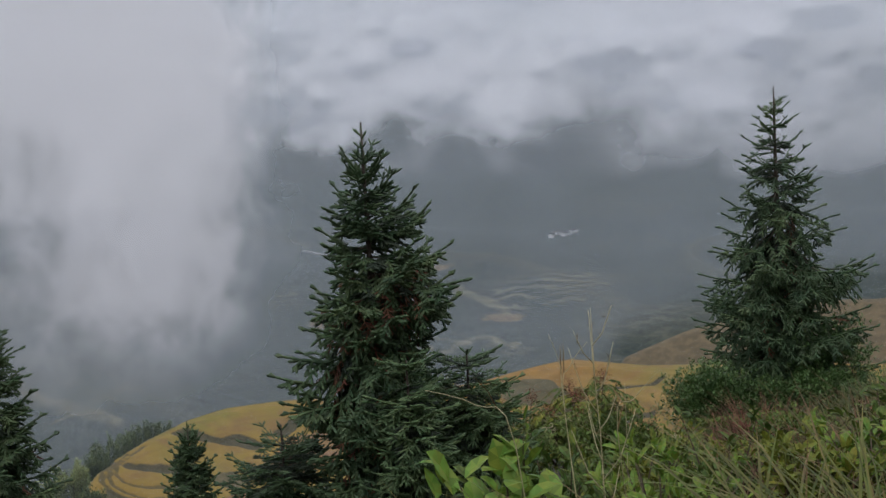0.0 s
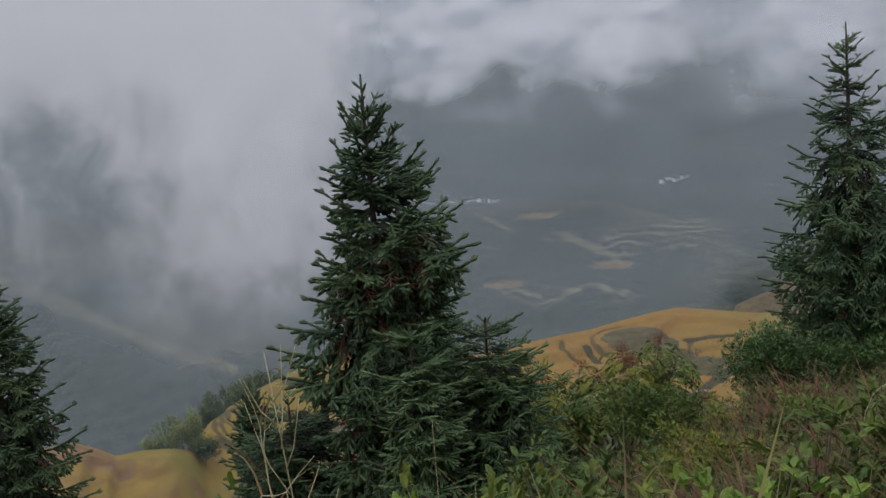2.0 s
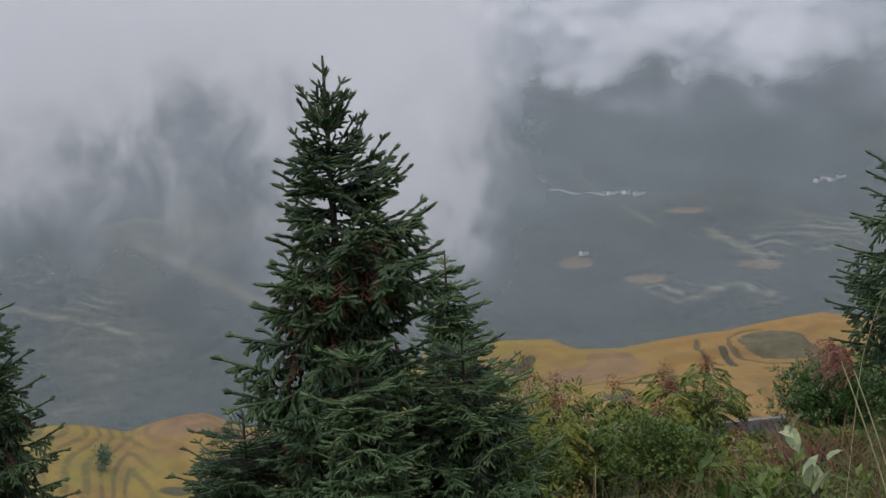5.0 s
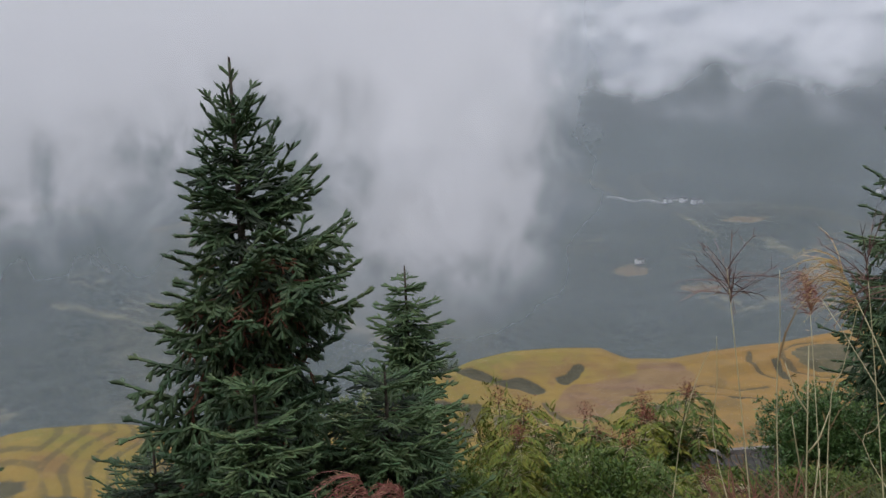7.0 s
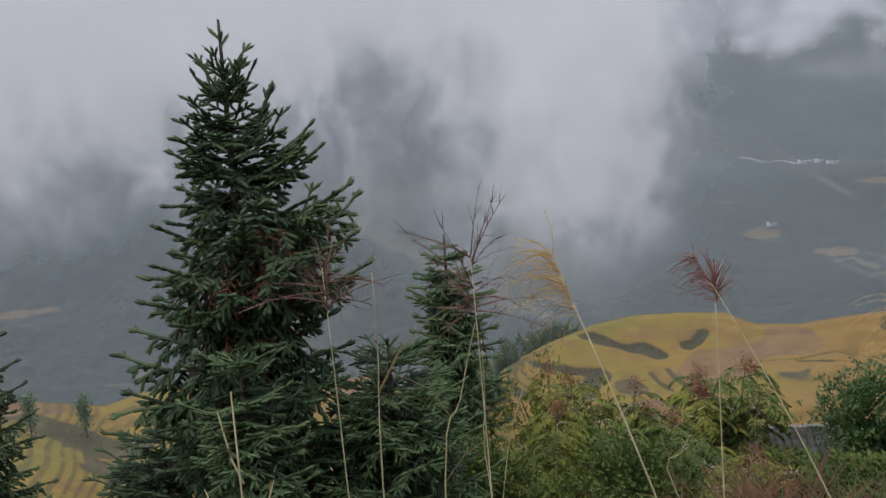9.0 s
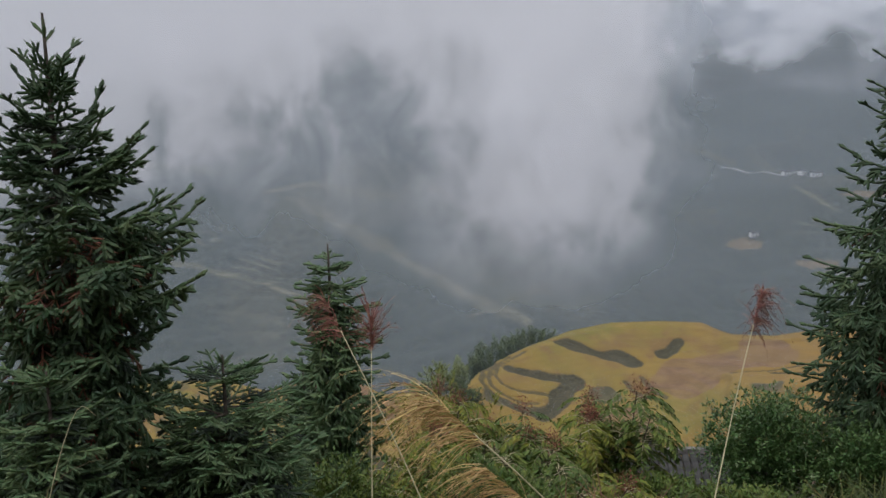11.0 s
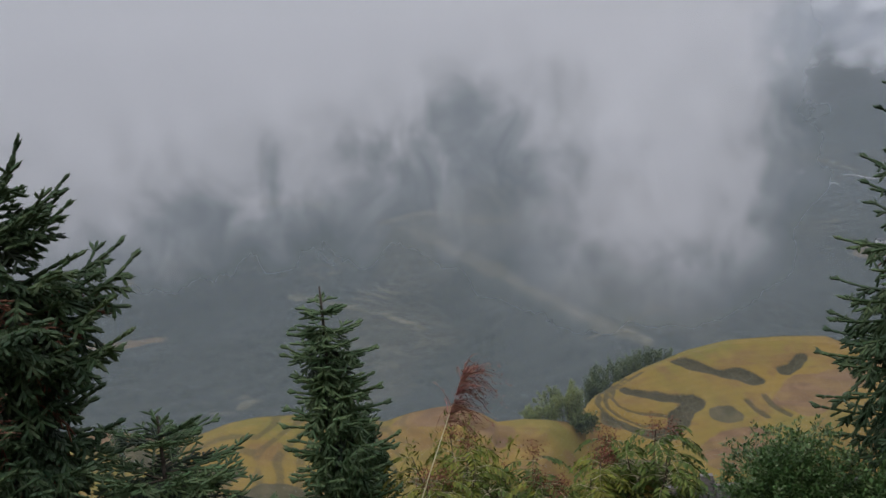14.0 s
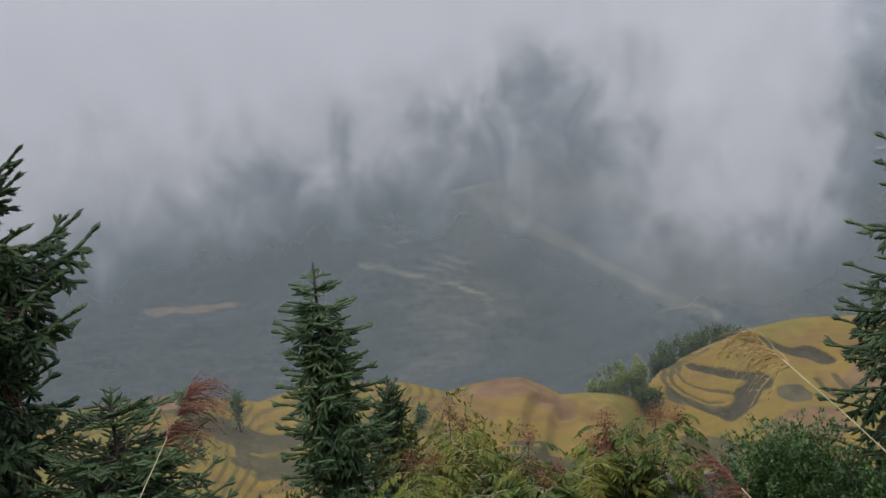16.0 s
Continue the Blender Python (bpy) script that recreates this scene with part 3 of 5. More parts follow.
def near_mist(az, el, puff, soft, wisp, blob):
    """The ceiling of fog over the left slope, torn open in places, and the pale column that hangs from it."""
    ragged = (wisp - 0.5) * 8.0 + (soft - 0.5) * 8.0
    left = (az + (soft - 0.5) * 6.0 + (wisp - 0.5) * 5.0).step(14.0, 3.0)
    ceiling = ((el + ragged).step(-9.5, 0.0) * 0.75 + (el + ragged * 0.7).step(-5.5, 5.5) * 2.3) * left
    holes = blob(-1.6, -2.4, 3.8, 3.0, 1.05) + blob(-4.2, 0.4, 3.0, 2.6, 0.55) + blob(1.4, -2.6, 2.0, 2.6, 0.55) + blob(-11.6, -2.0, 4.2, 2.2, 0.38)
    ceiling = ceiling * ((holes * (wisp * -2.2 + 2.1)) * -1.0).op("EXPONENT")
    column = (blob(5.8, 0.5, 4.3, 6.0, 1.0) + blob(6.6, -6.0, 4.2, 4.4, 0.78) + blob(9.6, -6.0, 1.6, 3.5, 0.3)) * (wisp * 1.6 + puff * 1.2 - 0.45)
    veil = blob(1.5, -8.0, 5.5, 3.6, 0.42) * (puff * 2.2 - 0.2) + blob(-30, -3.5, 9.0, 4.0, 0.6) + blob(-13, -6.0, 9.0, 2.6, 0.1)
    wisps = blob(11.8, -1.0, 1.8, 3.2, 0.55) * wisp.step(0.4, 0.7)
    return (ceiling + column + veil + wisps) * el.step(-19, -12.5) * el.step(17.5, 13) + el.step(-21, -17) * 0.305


def cloud_bank(az, el, puff, soft, wisp, blob):
    """Heaped cloud that lies along the mountain, flat below, lumpy on top."""
    low = (el + (puff - 0.5) * 3.6 + (soft - 0.5) * 1.5).step(-1.2, 2.2)
    top = (el + (puff - 0.5) * 8.0 + (soft - 0.5) * 4.0).step(6.4, 3.0)
    heap = low * (top * 1.9 + 0.4) * (az + (soft - 0.5) * 5.0 + (puff - 0.5) * 8.0).step(3.0, 16.0) * (az + (soft - 0.5) * 10.0).step(42, 30)
    shreds = (el + (puff - 0.5) * 9.0).step(-4.0, 1.5) * puff.step(0.40, 0.70) * 0.35 * az.step(10, 13)
    right = az.step(27, 38) * el.step(-6, 2.5) * 1.1 + az.step(10, 20) * el.step(3.0, 7.0) * 0.7
    return (heap + shreds + right + 0.04) * el.step(-12, -7) * el.step(17.5, 13)


def haze(amount):
    def field(az, el, puff, soft, wisp, blob):
        return ((soft - 0.5) * amount * 1.4 + amount).clamp() * el.step(-24, -17) * el.step(17.5, 12)
    return field


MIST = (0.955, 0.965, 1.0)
HAZE = (0.74, 0.86, 1.0)
mist_sheet("hill_haze", "faint haze in front of the rice hills", 140, haze(0.05), HAZE, soften=6.0)
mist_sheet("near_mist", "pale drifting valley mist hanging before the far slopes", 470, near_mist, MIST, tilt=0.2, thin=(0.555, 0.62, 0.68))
for dist, amount in ((990, 0.05), (1280, 0.08)):
    mist_sheet("valley_haze", "thin blue-grey haze over the far slopes", dist, haze(amount), HAZE)
mist_sheet("cloud_bank", "bank of pale ragged cloud along the mountain", 1750, cloud_bank, MIST, tilt=0.7, heave=55.0, span=(4, 58, 0.4), rise=(-12, 18, 0.2))


# ---------------- plant materials ----------------
m_bark = simple_material("fir_bark", (0.045, 0.035, 0.028), (0.09, 0.075, 0.06), 9, 0.9, bump=0.8)
m_needles = simple_material("fir_needles", (0.036, 0.068, 0.032), (0.070, 0.112, 0.050), 2.2, 0.5, c3=(0.105, 0.150, 0.064), island=0.28, subsurface=0.12)
m_young = simple_material("young_fir_needles", (0.060, 0.106, 0.048), (0.108, 0.165, 0.070), 2.2, 0.5, c3=(0.14, 0.20, 0.085), island=0.25, subsurface=0.12)
# darker green for shoots on the inner part of each limb
m_inner = simple_material("inner_needles", (0.018, 0.030, 0.018), (0.032, 0.046, 0.027), 2.5, 0.65, island=0.25)
m_dry = simple_material("dead_needles", (0.085, 0.042, 0.027), (0.145, 0.062, 0.036), 5, 0.8, island=0.3)
m_twig = simple_material("twig_bark", (0.06, 0.048, 0.035), (0.11, 0.085, 0.06), 20, 0.85)


# ---------------- firs ----------------
def brush(shoots, rng, per, length, width):
    """Needle triangles round shoots: rows of start, direction, length, fullness."""
    s = np.asarray(shoots, float)
    p, d, ln, full = s[:, 0:3], unit(s[:, 3:6]), s[:, 6], s[:, 7]
    ref = np.where(np.abs(d[:, 2:3]) < 0.9, np.array([[0, 0, 1.0]]), np.array([[1.0, 0, 0]]))
    a = unit(np.cross(d, ref))
    b = np.cross(d, a)
    n = len(s)
    k = np.arange(per)[None, :]
    t = (k + rng.random((n, per))) / per
    w = k * 2.399 + rng.random((n, 1)) * 6.28
    out = a[:, None] * np.cos(w)[..., None] + b[:, None] * np.sin(w)[..., None] * 0.8
    tip = unit(out + d[:, None] * (0.75 + 0.9 * (t > 0.88))[..., None])
    base = p[:, None] + d[:, None] * (t * ln[:, None])[..., None]
    nl = length * full[:, None] * (0.75 + 0.5 * rng.random((n, per)))
    side = unit(np.cross(tip, out + 0.3 * rng.standard_normal((n, per, 3)))) * (width * 0.5)
    end = base + tip * nl[..., None]
    return np.stack([base - side, base + side, end], 2).reshape(-1, 3, 3)


def spindles(shoots, radius):
    """A blunt green core inside each shoot."""
    s = np.asarray(shoots, float)
    p, d, ln, full = s[:, 0:3], unit(s[:, 3:6]), s[:, 6:7], s[:, 7:8]
    ref = np.where(np.abs(d[:, 2:3]) < 0.9, np.array([[0, 0, 1.0]]), np.array([[1.0, 0, 0]]))
    a = unit(np.cross(d, ref))
    b = np.cross(d, a)
    lo, hi, end = p + d * ln * 0.04, p + d * ln * 0.82, p + d * ln * 1.02
    turns = (0, 1.571, 3.142, 4.712)
    r1 = [lo + (a * math.cos(w) + b * math.sin(w)) * radius * full * 0.7 for w in turns]
    r2 = [hi + (a * math.cos(w) + b * math.sin(w)) * radius * full for w in turns]
    tris = []
    for i in range(4):
        k = (i + 1) % 4
        tris += [np.stack([r1[i], r1[k], r2[k]], 1), np.stack([r1[i], r2[k], r2[i]], 1), np.stack([r2[i], r2[k], end], 1)]
    return np.concatenate(tris)


def fir_tree(label, tip, left, right, seed, whorl=0.26, lean=(0, 0), per=13, dead=0.03, droop=1.0, sparse=1.0, leader=0.42, bare=False,
             green=None, low=1.0, clear=1.5, steep=1.0, finger=0.17, thick=1.0, tier=1.25):
    """A fir: tapered trunk, whorls of limbs with herringbone sprays of blunt shoots. left, right: depth of a limb's end below the
    tip and its reach to the west and the east; clear: depth above which only the whorls themselves carry limbs."""
    rng = np.random.default_rng(seed)
    tip = np.array(tip, float)
    base_z = height(tip[0], tip[1]) - 0.1
    h = tip[2] - base_z
    root = bpy.data.objects.new("fir_tree", None)
    scene.collection.objects.link(root)
    root.location = (tip[0] - lean[0] * h, tip[1] - lean[1] * h, base_z)
    tagged(root, label, "fir tree")
    o = np.array(root.location)

    def stem(depth):
        return np.array([tip[0] - lean[0] * depth, tip[1] - lean[1] * depth, tip[2] - depth]) - o
    ld, lr = (np.array(v, float) for v in zip(*left))
    rd, rr = (np.array(v, float) for v in zip(*right))
    bags = {"fresh": [], "inner": [], "dry": []}
    fresh, inner, dry = bags["fresh"], bags["inner"], bags["dry"]
    leaf_m = green or m_needles
    trunk_pts = [stem(h * k / 14) for k in range(15)][::-1]
    trunk = tube(trunk_pts, [0.012 + 0.0135 * h * (k / 14) ** 0.9 for k in range(15)][::-1], 8)
    mesh_object("trunk", *trunk, m_bark, root, "dark slender trunk", smooth=True)

    def reach(depth, yaw):
        e = 0.5 + 0.5 * math.cos(yaw)
        e = e * e * (3 - 2 * e)
        return float(np.interp(depth, ld, lr) * (1 - e) + np.interp(depth, rd, rr) * e)

    def bough(vf):
        """Closes a limb: its wood is one part, its needles another under it."""
        ob = mesh_object("bough", *vf, m_twig, root)
        tris, slots = [], []
        for slot, (key, cnt, ln, wd, core) in enumerate((("fresh", per, 0.038, 0.013, 0.0195), ("inner", max(6, per * 2 // 3), 0.038, 0.013, 0.0180), ("dry", max(6, per * 2 // 3), 0.030, 0.008, 0.008))):
            if bags[key]:
                t = np.concatenate([brush(bags[key], rng, cnt, ln * thick, wd * thick), spindles(bags[key], core * thick)])
                tris.append(t)
                slots.append(np.full(len(t), slot, dtype=np.int32))
                bags[key].clear()
        if tris:
            sp = tri_object("needle_spray", np.concatenate(tris), leaf_m, ob)
            tagged(sp, kind="stuff")
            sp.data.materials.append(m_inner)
            sp.data.materials.append(m_dry)
            sp.data.polygons.foreach_set("material_index", np.concatenate(slots))

    def spray(p, d, up, length, hang, bag, slim):
        """A side branch with pairs of blunt shoots along it and one at its end."""
        d = np.array(d, float)
        sv = unit(np.cross(d, up) + 1e-6)
        n = max(1, int(round(length / (finger * 0.55))))
        seg = length / n
        for k in range(n):
            d = unit(d + np.array([0, 0, -0.16 * hang]) + 0.06 * rng.standard_normal(3))
            bag.append((*p, *d, seg * (1.04 if k < n - 1 else 1.15), slim))
            if k > 0 or n == 1:
                for sg in (-1, 1):
                    if rng.random() < 0.08:
                        continue
                    v = unit(d * 0.72 + sv * sg * (0.78 + 0.12 * rng.standard_normal()) + np.array([0, 0, 0.05 - 1.0 * hang * rng.random()]))
                    bag.append((*p, *v, finger * (0.55 + 0.45 * rng.random()) * (0.75 if n == 1 else 1), slim))
            p = p + d * seg

    def limb(start, yaw, pitch, length, depth):
        """One limb that sweeps out, sags under its weight and turns up at its end."""
        is_dead = depth > 2.0 and rng.random() < dead * 0.3
        length = length * (0.6 if is_dead else 1)
        n = max(2, int(round(length / (finger * 0.85))))
        p, pts = start.copy(), [start.copy()]
        seg = length / n
        hor = np.array([math.cos(yaw), math.sin(yaw), 0])
        sidev = np.array([-math.sin(yaw), math.cos(yaw), 0])
        sag = droop * min(1, depth / 3.0)
        slim = float(np.interp(depth, [0.2, 1.0, 2.0], [0.68, 0.8, 1.0]))
        for k in range(n):
            f = (k + 1) / n
            ang = pitch - 0.55 * sag * math.sin(min(1.0, f * 1.35) * math.pi) + 0.55 * max(0, f - 0.55) * min(1, length)
            d = unit(hor * math.cos(ang) + np.array([0, 0, math.sin(ang)]) + 0.06 * rng.standard_normal(3))
            up = unit(np.cross(sidev, d)) * -1
            main = dry if is_dead else (fresh if f > 0.4 else inner)
            if f > 0.3 or depth < 1.0:
                main.append((*p, *d, seg * 1.06, slim))
            if f > 0.15 and (k > 0 or depth < 1.6):
                for sg in (-1, 1):
                    if rng.random() > sparse:
                        continue
                    ln = np.clip((1 - f) * length * 0.72 + finger * 0.9, finger * 0.8, 0.62) * (0.75 + 0.5 * rng.random())
                    hang = sag * (0.25 + 1.1 * rng.random())
                    b = unit(d * 0.78 + sidev * sg * (0.72 + 0.14 * rng.standard_normal()) + np.array([0, 0, 0.10 - 0.42 * hang]))
                    g = dry if is_dead or (depth > 1.7 and f < 0.75 and rng.random() < dead * 1.8) else (fresh if (f > 0.45 or rng.random() < 0.5) else inner)
                    spray(p, b, up, ln, hang, g, slim)
            p = p + d * seg
            pts.append(p.copy())
        spray(p, d, up, finger * 1.1, 0.0, dry if is_dead else fresh, slim)
        bough(tube(pts, [0.006 + 0.010 * length * (1 - i / n) for i in range(n + 1)], 5))

    def whorl_limb(depth, yaw, scale):
        """A limb whose end lies at that depth."""
        rad = reach(depth, yaw) * scale
        pitch = float(np.interp(depth, [0.2, 0.7, 1.4, 2.4, 3.4, 5], [0.88, 0.70, 0.46, 0.18, 0.0, -0.12])) * steep + 0.09 * rng.standard_normal()
        run = max(0.08, rad - finger * 0.9)
        limb(stem(min(h - 0.3, depth + rad * math.tan(max(0.0, pitch)))), yaw, pitch, run / max(0.55, math.cos(pitch)), depth)

    # leader
    if bare:
        for k in range(4):
            v = unit(np.array([math.cos(k * 1.7 + seed), math.sin(k * 1.7 + seed), 0.75]))
            fresh.append((*stem(leader * (0.35 if k < 2 else 0.72)), *v, 0.10, 0.3))
        fresh.append((*stem(leader), 0, 0, 1, leader, 0.22))
    else:
        fresh.append((*stem(leader), 0, 0, 1, leader, 0.75))
        for k in range(3):
            v = unit(np.array([math.cos(k * 2.1 + seed), math.sin(k * 2.1 + seed), 1.0]))
            fresh.append((*stem(leader * (0.55 + 0.1 * k)), *v, finger * 0.9, 0.9))
    bough(tube([stem(leader), stem(0.02)], [0.012, 0.004], 5))
    depth = leader * 0.72
    while depth < h - 0.45:
        count = 5 if depth < clear else 7
        y0 = rng.random() * 6.28
        for k in range(count):
            yaw = y0 + 6.283 * k / count + 0.22 * rng.standard_normal()
            whorl_limb(depth + 0.07 * rng.standard_normal(), yaw, 0.86 + 0.22 * rng.random())
        if depth > clear:
            for k in range(5):
                whorl_limb(depth + whorl * rng.random(), rng.random() * 6.28, 0.42 + 0.45 * rng.random())
        depth += whorl * (0.88 + 0.24 * rng.random()) * (tier if depth < clear else (1.0 if depth < 3.2 else low))
    return root


fir_tree("tall dark green fir with rust-red dead sprays low down", (-2.19, 11.94, 0.39),
         [(0, 0.12), (0.25, 0.34), (0.85, 0.62), (1.3, 0.68), (1.9, 0.78), (2.1, 0.95), (2.7, 1.12), (3.0, 1.42), (3.4, 1.62), (3.9, 1.25), (4.4, 1.1), (5.2, 1.5)],
         [(0, 0.12), (0.25, 0.34), (0.75, 0.62), (1.1, 1.02), (1.5, 0.98), (1.75, 1.42), (2.3, 1.48), (2.7, 1.12), (3.3, 1.2), (4.2, 1.35), (5.2, 1.6)],
         3, low=0.95, dead=0.17, droop=1.2, sparse=0.95, leader=0.36, clear=1.5, thick=1.15, finger=0.18, tier=0.92)
fir_tree("tall open dark green fir on the slope", (7.98, 15.9, 0.70),
         [(0, 0.1), (0.5, 0.42), (1.1, 0.68), (1.8, 0.98), (2.4, 1.15), (3.1, 1.68), (4.0, 2.0), (5.2, 1.95), (8, 2.1)],
         [(0, 0.1), (0.5, 0.42), (1.1, 0.70), (1.8, 0.98), (2.4, 1.25), (3.0, 2.0), (3.8, 2.1), (5.2, 2.2), (8, 2.2)],
         8, per=12, low=0.95, dead=0.02, sparse=0.8, whorl=0.32, droop=1.3, leader=0.42, bare=True, clear=2.6, steep=0.75, finger=0.19, tier=0.95)
fir_tree("young fir with fresh green drooping sprays", (-0.12, 17.11, -2.74),
         [(0, 0.1), (0.4, 0.38), (0.8, 0.6), (1.2, 0.55), (1.5, 0.72), (2.0, 0.75), (2.6, 0.8), (3.4, 1.05), (6, 1.5)],
         [(0, 0.1), (0.4, 0.42), (0.8, 0.66), (1.3, 0.62), (1.5, 0.85), (2.0, 0.92), (2.6, 0.85), (3.4, 1.1), (6, 1.5)],
         12, low=1.1, dead=0.0, whorl=0.24, droop=2.3, sparse=0.97, leader=0.44, bare=True, green=m_young, clear=0.7, steep=0.3, finger=0.20, thick=1.2, tier=0.75)
BUSHY = [(0, 0.5), (0.3, 0.85), (0.7, 1.05), (1.2, 1.15), (2.0, 1.2), (4, 1.4)]
fir_tree("low bushy fir beside the tall one", (-0.73, 12.06, -3.05), BUSHY, BUSHY, 15, dead=0.10, leader=0.14, whorl=0.24, green=m_young, clear=0.2, steep=0.35, droop=2.6)
SLIM = [(0, 0.1), (0.5, 0.3), (1.5, 0.8), (3, 1.2), (5, 1.6), (8, 1.8)]
fir_tree("slender fir standing apart on the slope", (-7.52, 16.2, -1.65), SLIM, SLIM, 21, per=10, leader=0.55, bare=True, whorl=0.32, clear=0.6, steep=0.8)
SMALL = [(0, 0.2), (0.4, 0.5), (1.2, 0.8), (2.5, 0.95), (6, 1.4), (10, 1.8)]
fir_tree("small dense fir lower down the slope", (-2.3, 30.3, -7.94), SMALL, SMALL, 24, per=5, whorl=0.36, low=2.5, clear=0.2, thick=1.5, finger=0.2)
FOOT = [(0, 0.5), (0.25, 0.8), (0.6, 1.0), (1.2, 1.15), (2.0, 1.2), (4, 1.3)]
fir_tree("low fir with spreading boughs at the foot of the tall one", (-3.45, 12.8, -3.95), FOOT, FOOT, 27, per=13, leader=0.14, whorl=0.26, clear=0.2, dead=0.10, steep=0.3, droop=1.8)
YOUNG = [(0, 0.4), (0.25, 0.55), (0.6, 0.65), (1.2, 0.7), (2.4, 0.8)]
fir_tree("small bright young fir in front of the tall one", (-2.1, 10.9, -2.85), YOUNG, YOUNG, 29, per=12, leader=0.12, whorl=0.24, clear=0.2, green=m_young, dead=0.12, steep=0.3, droop=2.6)


# ---------------- broad-leaved plants ----------------
m_leaf_dark = simple_material("glossy_leaf", (0.044, 0.090, 0.026), (0.084, 0.148, 0.044), 3, 0.4, c3=(0.14, 0.21, 0.085), island=0.35, subsurface=0.15)
m_leaf_mid = simple_material("shrub_leaf", (0.046, 0.082, 0.016), (0.104, 0.142, 0.026), 1.6, 0.55, c3=(0.15, 0.115, 0.03), island=0.35, subsurface=0.15)
m_leaf_yellow = simple_material("yellowing_leaf", (0.086, 0.122, 0.018), (0.165, 0.172, 0.024), 1.6, 0.6, c3=(0.20, 0.115, 0.030), island=0.35, subsurface=0.15)
m_leaf_fresh = simple_material("fresh_leaf", (0.105, 0.18, 0.026), (0.165, 0.245, 0.038), 6, 0.5, island=0.2, subsurface=0.25)
m_leaf_pale = simple_material("pale_leaf", (0.22, 0.27, 0.14), (0.32, 0.36, 0.21), 6, 0.6, island=0.2, subsurface=0.15)
m_leaf_tip = simple_material("young_leaf_tip", (0.15, 0.20, 0.10), (0.22, 0.27, 0.15), 6, 0.5, island=0.2, subsurface=0.2)
m_seed = simple_material("seed_head", (0.11, 0.04, 0.028), (0.19, 0.075, 0.045), 8, 0.9, island=0.3)
m_grass = simple_material("green_grass", (0.024, 0.038, 0.007), (0.060, 0.068, 0.012), 3, 0.6, c3=(0.110, 0.088, 0.020), island=0.35, subsurface=0.12)
m_long = simple_material("long_grass_blade", (0.058, 0.074, 0.014), (0.118, 0.116, 0.030), 3, 0.6, c3=(0.165, 0.115, 0.050), island=0.4, subsurface=0.15)
m_straw = simple_material("dry_grass", (0.09, 0.062, 0.025), (0.155, 0.108, 0.045), 3, 0.75, c3=(0.085, 0.040, 0.025), island=0.3, subsurface=0.15)
m_rust = simple_material("rusty_grass", (0.085, 0.038, 0.022), (0.14, 0.07, 0.04), 3, 0.8, island=0.3, subsurface=0.15)
m_stalk = simple_material("reed_stalk", (0.34, 0.31, 0.18), (0.48, 0.43, 0.26), 12, 0.6)
m_plume = simple_material("reed_plume", (0.20, 0.085, 0.065), (0.30, 0.145, 0.105), 14, 0.8, island=0.3, subsurface=0.2)
m_plume_gold = simple_material("golden_reed_plume", (0.40, 0.27, 0.11), (0.52, 0.37, 0.17), 14, 0.8, island=0.3, subsurface=0.2)
m_bare = simple_material("dead_stalk", (0.09, 0.05, 0.042), (0.17, 0.10, 0.08), 12, 0.8, island=0.3)
m_culm = simple_material("bamboo_culm", (0.05, 0.07, 0.03), (0.09, 0.10, 0.05), 3, 0.5)
m_bamboo_dark = simple_material("dark_bamboo_leaf", (0.05, 0.08, 0.03), (0.11, 0.145, 0.05), 0.4, 0.6, c3=(0.15, 0.18, 0.065), island=0.35, subsurface=0.1)
m_bamboo = simple_material("bamboo_leaf", (0.16, 0.205, 0.07), (0.25, 0.29, 0.10), 0.4, 0.6, c3=(0.30, 0.32, 0.12), island=0.35, subsurface=0.15)


def leaf_tris(p, d, ln, width, rng, fold=0.25):
    """Folded pointed leaves: arrays of base, direction and length."""
    p, d, ln = np.asarray(p, float), unit(np.asarray(d, float)), np.asarray(ln, float)[:, None]
    s = unit(np.cross(d, [0, 0, 1.0]) + 0.35 * rng.standard_normal(d.shape))
    n = np.cross(s, d)
    mid = p + d * ln * 0.45 - n * ln * fold * 0.3
    tip = p + d * ln - n * ln * fold * 0.5
    l, r = mid + s * ln * width * 0.5 + n * ln * fold * 0.25, mid - s * ln * width * 0.5 + n * ln * fold * 0.25
    return np.concatenate([np.stack([p, r, mid], 1), np.stack([p, mid, l], 1), np.stack([mid, r, tip], 1), np.stack([mid, tip, l], 1)])


def round_leaf(p, d, ln, width, rng):
    """Broad oval leaves, cupped, of eight triangles."""
    p, d, ln = np.asarray(p, float), unit(np.asarray(d, float)), np.asarray(ln, float)[:, None]
    s = unit(np.cross(d, [0, 0, 1.0]) + 0.3 * rng.standard_normal(d.shape))
    n = np.cross(s, d)
    rows = [p]
    edge = []
    for f, w, c in ((0.22, 0.72, 0.02), (0.52, 1.0, 0.0), (0.8, 0.68, -0.07)):
        m = p + d * ln * f + n * ln * c
        rows.append(m)
        edge.append((m - s * ln * width * 0.5 * w + n * ln * 0.07, m + s * ln * width * 0.5 * w + n * ln * 0.07))
    tip = p + d * ln - n * ln * 0.16
    out = [np.stack([p, edge[0][0], rows[1]], 1), np.stack([p, rows[1], edge[0][1]], 1)]
    for k in (0, 1):
        a, b = edge[k], edge[k + 1]
        for q in (0, 1):
            out += [np.stack([rows[k + 1], a[q], b[q]], 1), np.stack([rows[k + 1], b[q], rows[k + 2]], 1)]
    out += [np.stack([rows[3], edge[2][0], tip], 1), np.stack([rows[3], tip, edge[2][1]], 1)]
    return np.concatenate(out)


